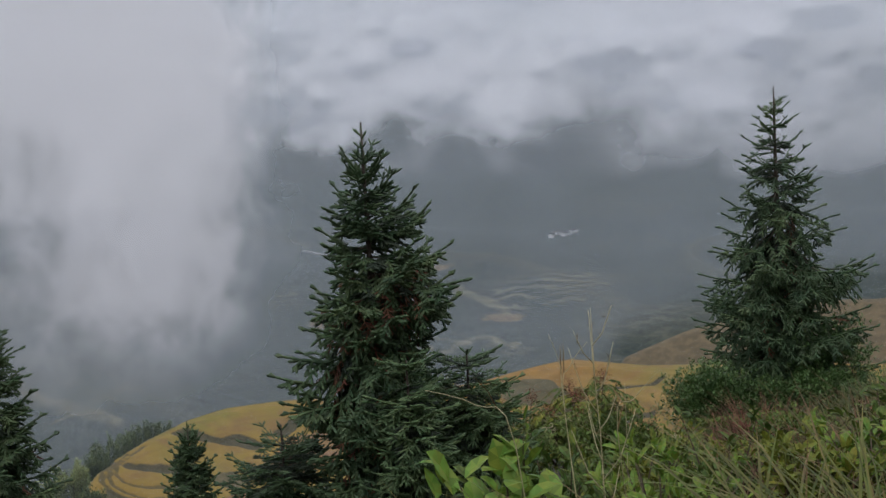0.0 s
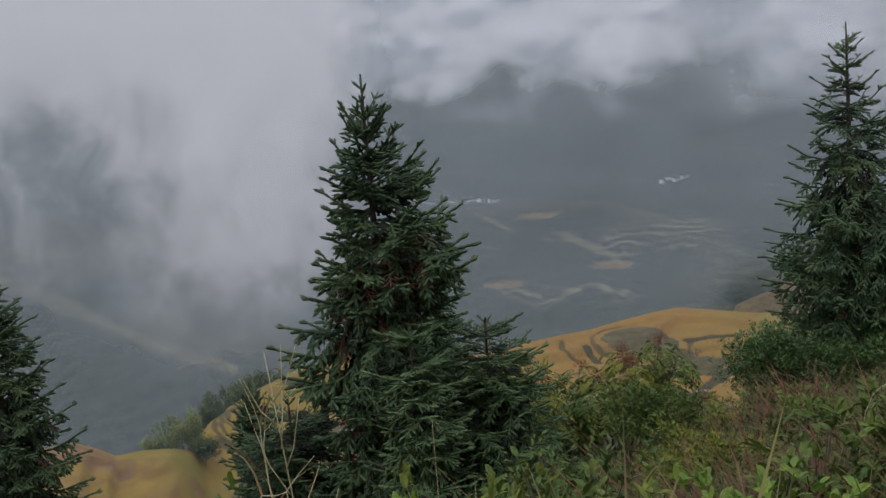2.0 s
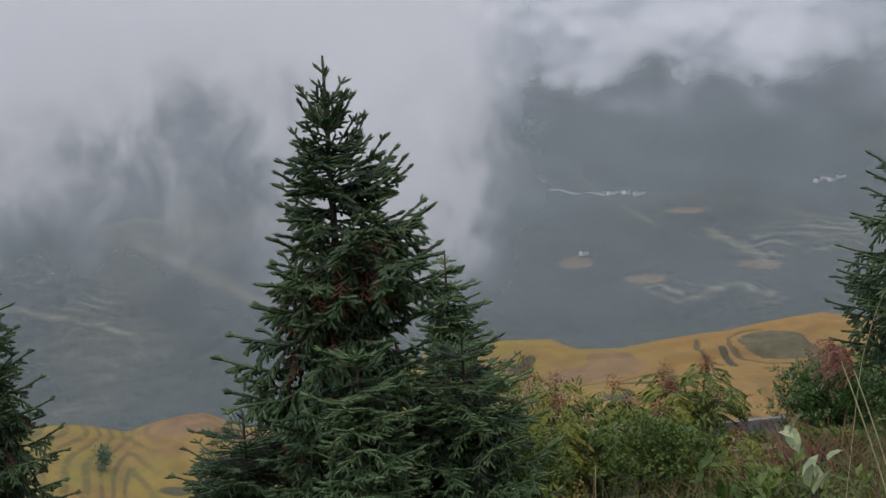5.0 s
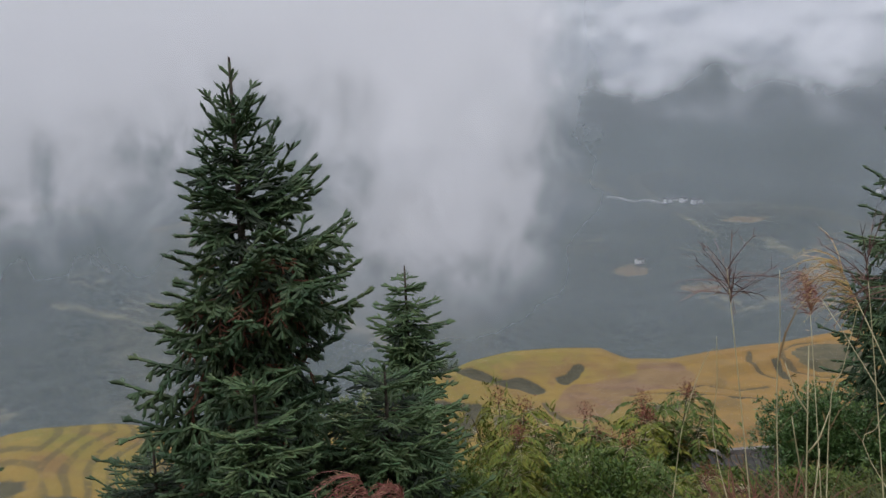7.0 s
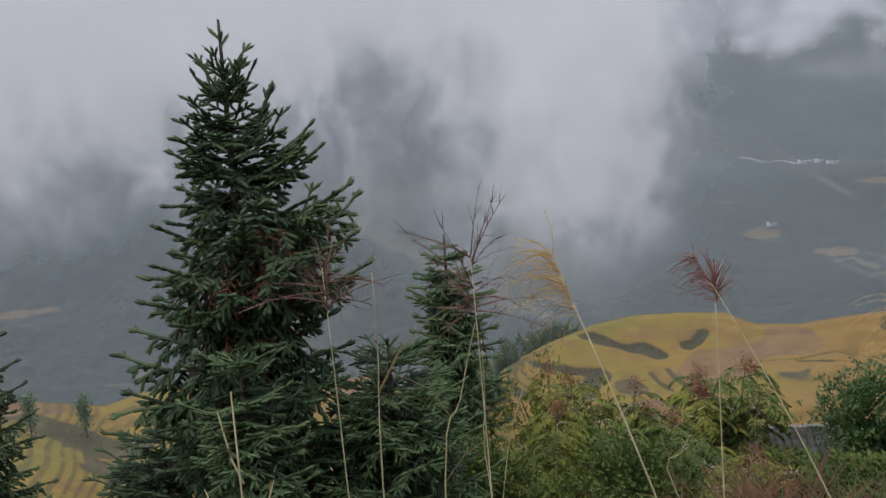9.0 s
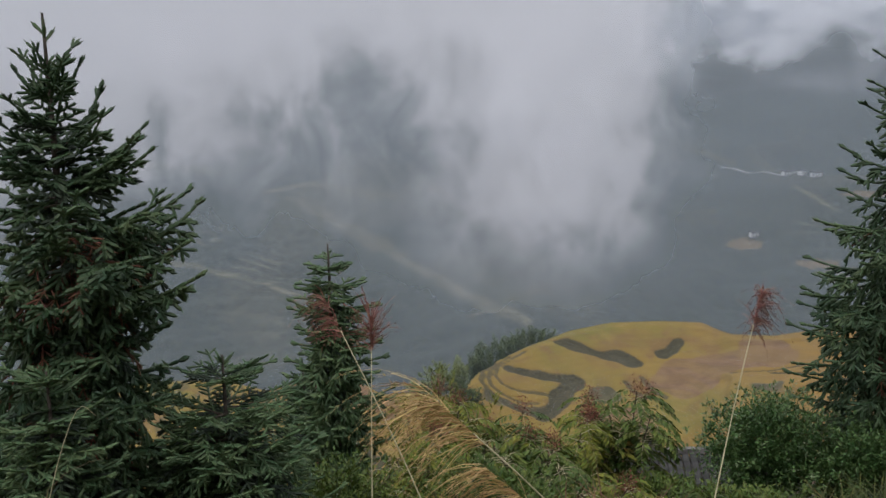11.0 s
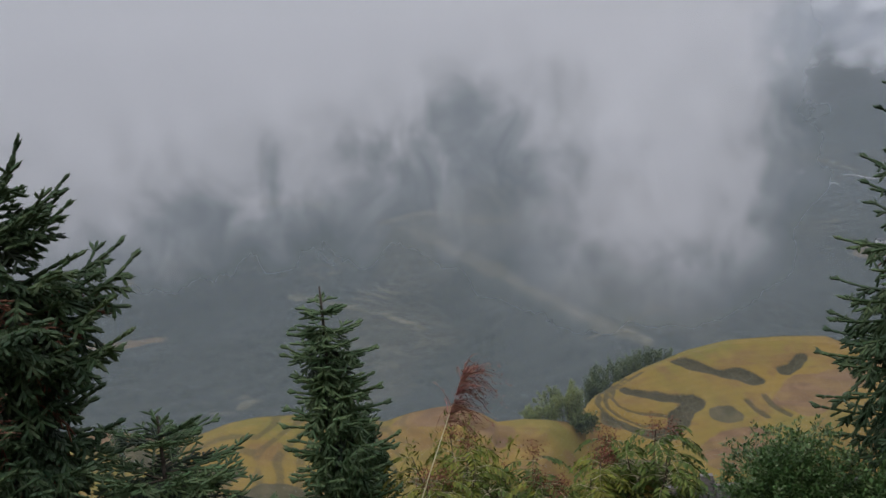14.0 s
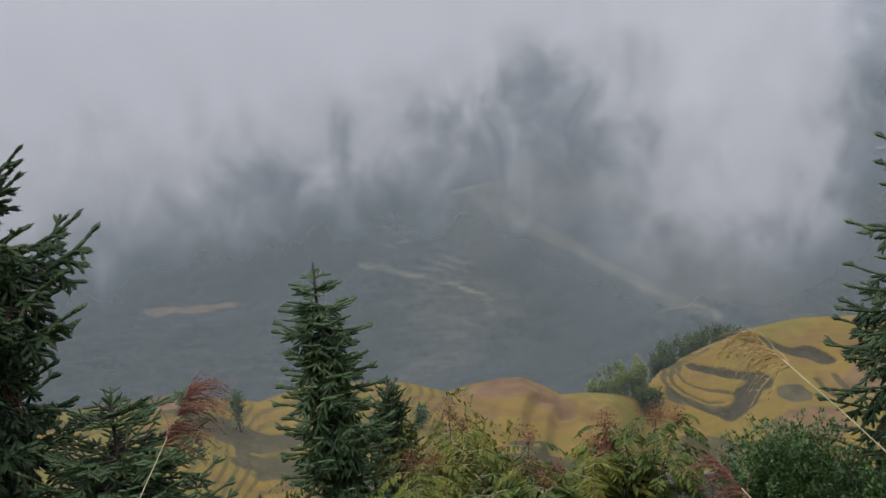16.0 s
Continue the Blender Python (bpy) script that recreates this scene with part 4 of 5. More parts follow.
def rooted(name, label, category, x, y, group=""):
    root = bpy.data.objects.new(name, None)
    scene.collection.objects.link(root)
    root.location = (x, y, height(x, y) - 0.03)
    return tagged(root, label, category, group)


def shrub(name, label, x, y, top, radius, material, seed, twigs=260, leaf=0.07, per=9, width=0.42, stems=5, squash=1.0, category="shrub", low=0.25, oval=False, bumpy=0.38, pale=0):
    """A shrub: forked stems and leaf rosettes set through an uneven crown."""
    rng = np.random.default_rng(seed)
    root = rooted(name, label, category, x, y)
    h = top - root.location.z
    p = rng.standard_normal((twigs, 3))
    p = unit(p) * (rng.random((twigs, 1)) ** 0.33)
    lump = 0.80 + bumpy * np.sin(p[:, :1] * 5 + seed) * np.sin(p[:, 1:2] * 4 + 2 * seed) + 0.14 * rng.standard_normal((twigs, 1))
    p = p * lump
    c = np.array([0, 0, h * (0.5 + low / 2)])
    tips = p * np.array([radius, radius, h * (0.5 - low / 2) * squash]) + c
    k = np.repeat(np.arange(twigs), per)
    base_d = unit(tips - np.array([0, 0, h * 0.25]))[k]
    d = unit(base_d * 0.8 + rng.standard_normal((len(k), 3)) * 0.75 + np.array([0, 0, 0.15]))
    ln = leaf * (0.7 + 0.6 * rng.random(len(k)))
    tri_object("foliage", (round_leaf if oval else leaf_tris)(tips[k] + rng.standard_normal((len(k), 3)) * leaf * (0.2 if oval else 0.5), d, ln, width, rng), material, root)
    if pale:
        far = tips[np.argsort(-np.linalg.norm((tips - c) / np.array([radius, radius, h * 0.5]), axis=1))[:pale]]
        k = np.repeat(np.arange(pale), 6)
        d = unit(rng.standard_normal((len(k), 3)) * 0.7 + unit(far - c)[k])
        tagged(tri_object("young_growth", leaf_tris(far[k], d, np.full(len(k), leaf * 0.8), width, rng), m_leaf_tip, root), "pale green young leaf tips", kind="stuff")
    for i in range(stems):
        q = tips[rng.integers(twigs)]
        pts = [np.array([0.05 * math.cos(i), 0.05 * math.sin(i), 0]), q * np.array([0.35, 0.35, 0.5]), q * np.array([0.75, 0.75, 0.8]), q]
        mesh_object("stem", *tube(pts, [0.02, 0.014, 0.008, 0.004], 5), m_twig, root)
    tw = Soup()
    for q in tips[:: max(1, twigs // 90)]:
        a = q * np.array([0.6, 0.6, 0.72])
        tw.add(tube([a, q], [0.005, 0.002], 3))
    tagged(mesh_object("twig_wood", tw.v, tw.f, m_twig, root), kind="stuff")
    return root


def sumac(label, x, y, top, spread, seed, fronds=34, seed_heads=4, material=None):
    """A shrub with arching leaves of many paired leaflets and rusty seed heads."""
    rng = np.random.default_rng(seed)
    root = rooted("sumac_shrub", label, "shrub", x, y)
    h = top - root.location.z
    bases, dirs, lens, ribs, heads = [], [], [], Soup(), []
    nstem = 7
    for i in range(nstem):
        a = 6.28 * i / nstem + rng.random()
        reach = spread * (0.3 + 0.7 * rng.random())
        end = np.array([math.cos(a) * reach, math.sin(a) * reach, h * (0.72 + 0.28 * rng.random())])
        if i == 0:
            end = np.array([spread * 0.25, -0.1, h])
        pts = [np.zeros(3), end * np.array([0.25, 0.25, 0.4]), end * np.array([0.6, 0.6, 0.75]), end]
        mesh_object("stem", *tube(pts, [0.024, 0.018, 0.012, 0.006], 6), m_twig, root)
        if i < seed_heads:
            heads.append(end)
        for j in range(fronds // nstem + 2):
            f = 0.5 + 0.5 * rng.random()
            o = end * np.array([f, f, 0.25 + 0.75 * f])
            yaw = rng.random() * 6.28
            ln = 0.42 + 0.18 * rng.random()
            d = np.array([math.cos(yaw), math.sin(yaw), 0.55])
            pts2 = [o]
            for n in range(9):
                d = unit(d + np.array([0, 0, -0.17]))
                o = o + d * ln / 9
                pts2.append(o)
                if n > 1:
                    sv = unit(np.cross(d, [0, 0, 1.0]))
                    for sg in (-1, 1):
                        bases.append(o)
                        dirs.append(sv * sg + d * 0.45 + np.array([0, 0, -0.35]) + 0.1 * rng.standard_normal(3))
                        lens.append(0.115 + 0.045 * rng.random())
            ribs.add(tube(pts2[::3], [0.004, 0.003, 0.002, 0.001], 3))
    tri_object("foliage", leaf_tris(bases, dirs, lens, 0.40, rng), material or m_leaf_mid, root)
    mesh_object("leaf_ribs", ribs.v, ribs.f, m_stalk, root)
    for e in heads:
        n = 260
        q = rng.standard_normal((n, 3)) * np.array([0.075, 0.075, 0.085]) + e + np.array([0, 0, 0.05])
        tri_object("seed_head", leaf_tris(q, rng.standard_normal((n, 3)) + [0, 0, 0.6], np.full(n, 0.035), 0.5, rng), m_seed, root, "rusty brown seed head")
    return root


def blades(roots, rng, ln, width, lean, droop):
    """Curved grass blades: strips of three pieces."""
    r = np.asarray(roots, float)
    n = len(r)
    yaw = rng.random(n) * 6.28
    hor = np.stack([np.cos(yaw), np.sin(yaw), np.zeros(n)], 1)
    side = np.stack([-np.sin(yaw), np.cos(yaw), np.zeros(n)], 1)
    L = (ln * (0.55 + 0.75 * rng.random(n)))[:, None]
    k = (lean * (0.4 + rng.random(n)))[:, None]
    dr = (droop * (0.3 + rng.random(n)))[:, None]
    rows = [r]
    for f in (0.35, 0.7, 1.0):
        rows.append(r + hor * L * (k * f + dr * f * f * 0.8) + np.array([0, 0, 1.0]) * L * (f - 0.55 * dr * f * f))
    w = width * (0.6 + 0.8 * rng.random(n))[:, None]
    a0, b0 = rows[0] - side * w, rows[0] + side * w
    out = []
    for f, q in zip((0.95, 0.65, 0.0), rows[1:]):
        a1, b1 = q - side * w * f, q + side * w * f
        out.append(np.stack([a0, b0, b1], 1))
        if f > 0:
            out.append(np.stack([a0, b1, a1], 1))
        a0, b0 = a1, b1
    return np.concatenate(out)


def grass_patch(name, label, material, seed, n, s_range, d_range, ln, width, lean, droop, clump=0.9, thin=None):
    rng = np.random.default_rng(seed)
    m = n * 3
    s, d = rng.uniform(*s_range, m), rng.uniform(*d_range, m)
    x, y = -1.5 + 0.886 * s - 0.463 * d, -0.5 + 0.463 * s + 0.886 * d
    keep = fbm(x, y, clump, 3, seed) + 0.6 * rng.standard_normal(m) > 0.25
    if thin:
        keep &= rng.random(m) < np.interp(s, *thin)
    x, y, s = x[keep][:n], y[keep][:n], s[keep][:n]
    z = near_ground(x, y) - 0.02
    ob = tri_object(name, blades(np.stack([x, y, z], 1), rng, ln, width, lean, droop), material)
    return tagged(ob, label, "grass", kind="stuff")


def reed(label, tip, foot, seed, plume="fan", size=0.3, gold=False, bend=0.0, strands=70, group="reeds on the bank"):
    """A tall grass stalk that carries a plume: fan, droop or bare."""
    rng = np.random.default_rng(seed)
    root = bpy.data.objects.new("reed", None)
    scene.collection.objects.link(root)
    fx, fy = foot
    fz = height(fx, fy) - 0.02
    root.location = (fx, fy, fz)
    tagged(root, label, "reed", group)
    e = np.array(tip, float) - np.array([fx, fy, fz])
    mid = e * np.array([0.42, 0.42, 0.55])
    pts = []
    for k in range(9):
        f = k / 8
        q = (1 - f) ** 2 * np.zeros(3) + 2 * f * (1 - f) * (mid + np.array([0, 0, bend])) + f * f * e
        pts.append(q)
    thin = 0.6 if plume == "bare" else 1.0
    mesh_object("stalk", *tube(pts, [(0.0046 - 0.003 * k / 8) * thin for k in range(9)], 5), m_stalk, root, smooth=True)
    d = unit(pts[-1] - pts[-2])
    out = []
    hv = unit(np.array([d[0], d[1], 0.0]) + 1e-6)
    for i in range(strands):
        f = rng.random()
        o = e + d * size * ((f * 0.75 - 0.15) if plume != "bare" else (f * 0.6 - 0.5))
        if plume == "fan":
            v = unit(d * 0.85 + rng.standard_normal(3) * 0.38)
            drop = 0.7
        elif plume == "droop":
            v = unit(d * 0.5 + hv * 0.5 + rng.standard_normal(3) * 0.28)
            drop = 1.6
        else:
            v = unit(d * 0.55 + rng.standard_normal(3) * np.array([0.7, 0.5, 0.45]))
            drop = 0.5
        L = size * (0.45 + 0.5 * rng.random())
        sd = unit(np.cross(v, rng.standard_normal(3))) * 0.0016
        q0 = o
        for j in range(4):
            v = unit(v + np.array([0, 0, -drop * 0.22]))
            q1 = q0 + v * L / 4
            w0, w1 = 1 - j * 0.2, 1 - (j + 1) * 0.2
            out += [(q0 - sd * w0, q0 + sd * w0, q1 + sd * w1), (q0 - sd * w0, q1 + sd * w1, q1 - sd * w1)]
            if plume == "bare":
                for g in range(2):
                    b = q0 + v * L / 4 * rng.random()
                    u = unit(v + rng.standard_normal(3) * 0.65) * L * (0.16 + 0.2 * rng.random())
                    out += [(b - sd * 0.7, b + sd * 0.7, b + u), (b + u * 0.6, b + u * 0.6 + sd * 0.6, b + u * 0.8 + rng.standard_normal(3) * 0.012)]
            else:
                for g in range(2):
                    b = q0 + v * L / 4 * rng.random()
                    u = unit(v + rng.standard_normal(3) * 0.6) * 0.013
                    out.append((b - sd, b + sd * 1.5, b + u))
            q0 = q1
    tri_object("plume", np.array(out), m_plume_gold if gold else (m_bare if plume == "bare" else m_plume), root)
    lv = blades(np.tile([[0, 0, 0.0]], (7, 1)) + rng.standard_normal((7, 3)) * 0.02, rng, 0.5, 0.006, 0.5, 0.8)
    tri_object("leaf_blade", lv, m_grass, root)
    return root


# bushes on the slope
shrub("evergreen_bush", "round dense bush with small glossy dark leaves and pale tips", 5.75, 15.3, -4.55, 0.98, m_leaf_dark, 31, twigs=2300, leaf=0.062, per=9, width=0.5, low=0.0, bumpy=0.10, pale=330)
shrub("evergreen_bush", "lower lobe of dark glossy bush under the fir", 6.8, 14.9, -4.95, 0.75, m_leaf_dark, 32, twigs=900, leaf=0.062, per=9, width=0.5, low=0.0, bumpy=0.12)
sumac("sumac shrub with arching leaves and rusty seed heads", 4.1, 17.0, -5.04, 0.8, 33, fronds=150)
sumac("spreading sumac with yellowing leaflets", 3.3, 16.6, -5.30, 0.9, 34, fronds=140, material=m_leaf_yellow, seed_heads=4)
sumac("sumac thicket, green and rusty, on the slope", 2.4, 17.0, -5.30, 0.9, 35, fronds=140, seed_heads=4)
sumac("yellowing sumac with a red seed head", 1.5, 17.3, -5.20, 0.8, 43, fronds=140, material=m_leaf_yellow, seed_heads=3)
shrub("hillside_shrub", "yellow-green shrub with narrow leaves", 1.5, 18.2, -5.2, 0.95, m_leaf_yellow, 36, twigs=520, leaf=0.11, width=0.34)
sumac("leafy green sumac low on the slope", 2.7, 15.6, -5.35, 0.95, 37, fronds=170, seed_heads=1)
shrub("hillside_shrub", "green shrub with small leaves below the sumac", 4.3, 15.6, -6.0, 1.0, m_leaf_mid, 38, twigs=620, leaf=0.09)
sumac("yellowing sumac beside the young fir", 1.1, 15.6, -5.1, 0.9, 39, fronds=160, material=m_leaf_yellow, seed_heads=2)
shrub("hillside_shrub", "tangled green shrub at the foot of the firs", 0.2, 13.6, -4.7, 0.9, m_leaf_mid, 40, twigs=520, leaf=0.085)
shrub("hillside_shrub", "pale green shrub below the glossy bush", 5.3, 18.4, -7.2, 0.9, m_leaf_fresh, 41, twigs=360, leaf=0.08)
shrub("hillside_shrub", "dark shrub under the open fir", 7.8, 14.4, -4.9, 0.95, m_leaf_dark, 42, twigs=520, leaf=0.085)
shrub("hillside_shrub", "dense dark shrub round the foot of the open fir", 8.5, 15.2, -3.9, 1.1, m_leaf_dark, 48, twigs=760, leaf=0.09, low=0.0)
sumac("yellow-green sumac on the steep slope", 3.5, 14.4, -5.5, 0.95, 44, fronds=160, material=m_leaf_yellow, seed_heads=1)
shrub("hillside_shrub", "green shrub on the steep slope", 5.0, 13.4, -5.35, 0.9, m_leaf_mid, 45, twigs=520, leaf=0.085)
shrub("hillside_shrub", "green shrub hiding the end of the roof", 2.9, 18.6, -6.4, 0.95, m_leaf_mid, 46, twigs=520, leaf=0.10)
shrub("hillside_shrub", "small tangled shrub above the tiled house", 2.0, 12.6, -4.55, 0.9, m_leaf_mid, 47, twigs=520, leaf=0.085)

# the near bank
shrub("broad_leaf_sapling", "sapling with broad bright green leaves", -5.26, 0.64, -0.90, 0.26, m_leaf_fresh, 51, twigs=40, leaf=0.13, per=3, width=0.62, stems=3, category="sapling", oval=True)
shrub("herb_clump", "leafy green herb with oval leaves", -4.9, 0.95, -1.12, 0.42, m_leaf_mid, 52, twigs=150, leaf=0.085, per=6, width=0.45, oval=True, low=0.0)
shrub("herb_clump", "yellow-green herb on the bank", -4.3, 1.4, -1.35, 0.42, m_leaf_yellow, 53, twigs=150, leaf=0.08, per=6, width=0.42, oval=True, low=0.0)
shrub("herb_clump", "bright green herb at the path edge", -3.5, 0.55, -1.15, 0.40, m_leaf_fresh, 54, twigs=170, leaf=0.065, per=6, width=0.5, oval=True, low=0.0)
shrub("herb_clump", "green herb among dry grass", -2.9, 1.1, -1.25, 0.42, m_leaf_mid, 55, twigs=150, leaf=0.07, per=6, width=0.45, oval=True, low=0.0)
shrub("herb_clump", "dark herb in the shade of the bank", -3.7, 1.9, -1.55, 0.5, m_leaf_mid, 59, twigs=170, leaf=0.075, per=6, width=0.45, oval=True, low=0.0)
shrub("pale_herb", "pale felted broad-leaved herb", -1.25, 2.0, -1.12, 0.14, m_leaf_pale, 56, twigs=8, leaf=0.085, per=3, width=0.5, stems=2, category="herb", oval=True)
shrub("pale_herb", "pale herb with oval leaves on the bank", 0.1, 2.5, -1.5, 0.14, m_leaf_pale, 57, twigs=8, leaf=0.085, per=3, width=0.5, stems=2, category="herb", oval=True)
shrub("herb_clump", "small-leaved herb at the bank edge", -0.6, 2.3, -1.5, 0.40, m_leaf_mid, 58, twigs=150, leaf=0.06, per=7, width=0.45, low=0.0)
shrub("herb_clump", "leafy herb among dry grass stalks", -1.81, 1.61, -1.29, 0.36, m_leaf_mid, 151, twigs=130, leaf=0.07, per=6, width=0.45, oval=True, low=0.0)
shrub("herb_clump", "small green herb in the dry grass", -2.24, 1.42, -1.28, 0.36, m_leaf_mid, 152, twigs=130, leaf=0.07, per=6, width=0.45, oval=True, low=0.0)
shrub("herb_clump", "dark leafy herb at the edge of the bank", -1.56, 2.17, -1.38, 0.36, m_leaf_mid, 153, twigs=130, leaf=0.07, per=6, width=0.45, oval=True, low=0.0)
shrub("herb_clump", "dark herb tangle below the grass", -3.92, 1.12, -1.25, 0.36, m_leaf_mid, 154, twigs=130, leaf=0.07, per=6, width=0.45, oval=True, low=0.0)
shrub("herb_clump", "fresh green herb in long grass", -4.60, 0.60, -1.10, 0.36, m_leaf_fresh, 155, twigs=130, leaf=0.07, per=6, width=0.45, oval=True, low=0.0)
shrub("herb_clump", "yellow-green herb in long grass", -3.99, 0.43, -1.10, 0.36, m_leaf_yellow, 156, twigs=130, leaf=0.07, per=6, width=0.45, oval=True, low=0.0)
shrub("pale_herb", "pale felted herb standing in the dry grass", -2.40, 0.80, -0.85, 0.16, m_leaf_pale, 157, twigs=9, leaf=0.10, per=3, width=0.45, stems=3, category="herb", oval=True)
shrub("bank_shrub", "tangled leafy shrub on the bank below the path", -2.6, 4.3, -2.3, 0.7, m_leaf_mid, 65, twigs=420, leaf=0.07, per=8, width=0.42, low=0.0)
shrub("bank_shrub", "tangled yellow-green shrub on the bank below the path", -0.9, 5.6, -2.85, 0.7, m_leaf_yellow, 66, twigs=420, leaf=0.07, per=8, width=0.42, low=0.0)
shrub("bank_shrub", "leafy shrub on the bank below the path", 0.9, 6.6, -3.1, 0.7, m_leaf_mid, 67, twigs=420, leaf=0.07, per=8, width=0.42, low=0.0)

THIN = ([-8, 1.0, 3.0, 9], [1, 1, 0.3, 0.2])
grass_patch("grass", "rough green grass along the edge of the path", m_grass, 61, 13000, (-8, 9), (0.7, 4.5), 0.52, 0.0046, 0.4, 0.9, thin=THIN)
grass_patch("dry_grass", "straw-coloured dry grass on the bank", m_straw, 62, 6000, (-8, 6), (0.8, 4.0), 0.58, 0.0036, 0.45, 0.9, thin=THIN)
grass_patch("long_grass", "long arching yellow-green grass on the bank", m_long, 68, 4000, (-7.5, -2.3), (0.9, 3.2), 0.80, 0.0060, 0.45, 1.25, clump=0.5)
grass_patch("slope_grass", "coarse grass and weeds on the lower slope", m_grass, 63, 17000, (-14, 16), (3, 18), 0.55, 0.008, 0.4, 0.8)
grass_patch("rusty_grass", "reddish dry grass tufts on the bank", m_rust, 64, 1400, (-1.6, 1.4), (1.7, 3.2), 0.75, 0.0036, 0.4, 0.9, clump=0.5)
grass_patch("rusty_grass", "tuft of tall rust-brown seeding grass below the bush", m_rust, 70, 420, (7.7, 9.0), (6.7, 7.8), 0.85, 0.0075, 0.35, 0.9, clump=0.7)
grass_patch("dry_grass", "fine straw-brown grass at the edge of the path", m_straw, 72, 2600, (-3.4, 1.0), (0.9, 2.4), 0.46, 0.0040, 0.4, 0.9, clump=0.5)

reed("reed with a reddish upright plume", (1.24, 5.29, -1.30), (1.20, 5.0), 71, "fan", 0.17, strands=100)
reed("reed with a reddish upright plume", (2.80, 5.40, -1.30), (2.35, 4.75), 72, "droop", 0.25, strands=170)
reed("bowed reed with a golden drooping plume", (0.36, 2.95, -0.76), (0.75, 2.7), 73, "droop", 0.24, gold=True)
reed("bowed reed with a small rusty plume", (1.15, 4.97, -1.16), (1.75, 4.5), 74, "droop", 0.22)
reed("dead stalk with a bare branching head", (-0.20, 2.55, -0.56), (-0.14, 2.4), 75, "bare", 0.20, strands=30)
reed("dead stalk with a bare reddish head", (0.11, 2.38, -0.54), (0.14, 2.25), 76, "bare", 0.20, strands=30)
reed("tall reed with an arching plume", (4.50, 5.42, -1.16), (5.35, 4.75), 78, "droop", 0.20, gold=True)
reed("low reed with an arching rusty plume", (4.38, 5.4, -1.50), (4.95, 4.8), 79, "droop", 0.2)
reed("arching reed with a golden drooping plume", (1.60, 3.62, -1.12), (2.4, 3.7), 80, "droop", 0.30, gold=True, strands=110)
reed("arching reed with a golden drooping plume", (1.75, 3.9, -1.42), (2.45, 3.8), 81, "droop", 0.28, gold=True, strands=90)
reed("rusty drooping reed in the grass", (-1.20, 1.89, -0.90), (-0.85, 1.95), 82, "droop", 0.13, strands=60)
reed("rusty drooping reed in the grass", (-1.12, 1.96, -0.95), (-0.8, 2.0), 83, "droop", 0.13, strands=60)


def bowed_stalk(label, foot, points):
    """A single thin stem of dry grass with a blade or two."""
    rng = np.random.default_rng(int(abs(points[0][0]) * 100))
    root = rooted("grass_stalk", label, "grass stalk", *foot, group="dry stalks on the bank")
    o = np.array(root.location)
    pts = [np.zeros(3)] + [np.array(p) - o for p in points]
    fine = []
    for k in range(len(pts) - 1):
        a, b = pts[k], pts[k + 1]
        before, after = pts[max(k - 1, 0)], pts[min(k + 2, len(pts) - 1)]
        for u in (0.0, 0.25, 0.5, 0.75):
            fine.append(0.5 * (2 * a + (b - before) * u + (2 * before - 5 * a + 4 * b - after) * u * u + (3 * a - before - 3 * b + after) * u ** 3))
    fine.append(pts[-1])
    n = len(fine) - 1
    mesh_object("stem", *tube(fine, [0.0022 - 0.0014 * k / n for k in range(n + 1)], 5), m_stalk, root, smooth=True)
    for q in (fine[n // 3], fine[n // 2]):
        tri_object("leaf_blade", blades(np.array([q]), rng, 0.22, 0.0022, 0.5, 1.0), m_straw, root)
    return root


bowed_stalk("thin pale bowed grass stalk", (-5.45, 0.0), [(-5.66, -0.24, -0.77), (-5.77, -0.20, -0.63), (-5.92, -0.15, -0.57)])
bowed_stalk("forked straw stalk on the bank", (-5.0, 0.5), [(-5.09, 0.52, -0.90), (-5.10, 0.52, -0.72), (-5.14, 0.53, -0.59)])
bowed_stalk("forked straw stalk on the bank", (-4.98, 0.5), [(-5.09, 0.52, -0.90), (-5.06, 0.51, -0.72), (-4.99, 0.49, -0.63)])
bowed_stalk("thin pale grass stalk on the bank", (-4.7, 0.6), [(-5.16, -0.01, -0.85), (-5.11, -0.04, -0.74), (-5.04, -0.08, -0.65)])
bowed_stalk("straight pale grass stalk", (-1.9, 1.7), [(-2.21, 1.40, -1.34), (-2.16, 1.37, -1.15), (-2.15, 1.36, -0.96)])
bowed_stalk("arching straw stalk on the bank", (-2.4, 1.6), [(-2.38, 1.50, -1.39), (-2.25, 1.43, -1.24), (-2.10, 1.33, -1.17)])
bowed_stalk("tall thin green stalk", (0.3, 3.3), [(0.14, 3.61, -1.49), (0.14, 3.61, -1.18), (0.14, 3.61, -1.00)])
bowed_stalk("thin pale stalk beside the bare heads", (-0.10, 2.40), [(-0.10, 2.46, -1.0), (-0.09, 2.46, -0.73), (-0.09, 2.46, -0.56)])
bowed_stalk("thin leaning pale stalk", (0.0, 2.4), [(0.03, 2.43, -1.0), (0.07, 2.43, -0.83), (0.11, 2.43, -0.67)])
bowed_stalk("straw stalk bent over at its tip", (0.05, 4.3), [(0.2, 4.34, -1.79), (0.26, 4.34, -1.49), (0.36, 4.34, -1.24), (0.42, 4.34, -1.26)])
bowed_stalk("thin straw stalk in the grass", (1.1, 3.3), [(0.71, 3.55, -1.51), (0.73, 3.55, -1.38), (0.76, 3.54, -1.32)])


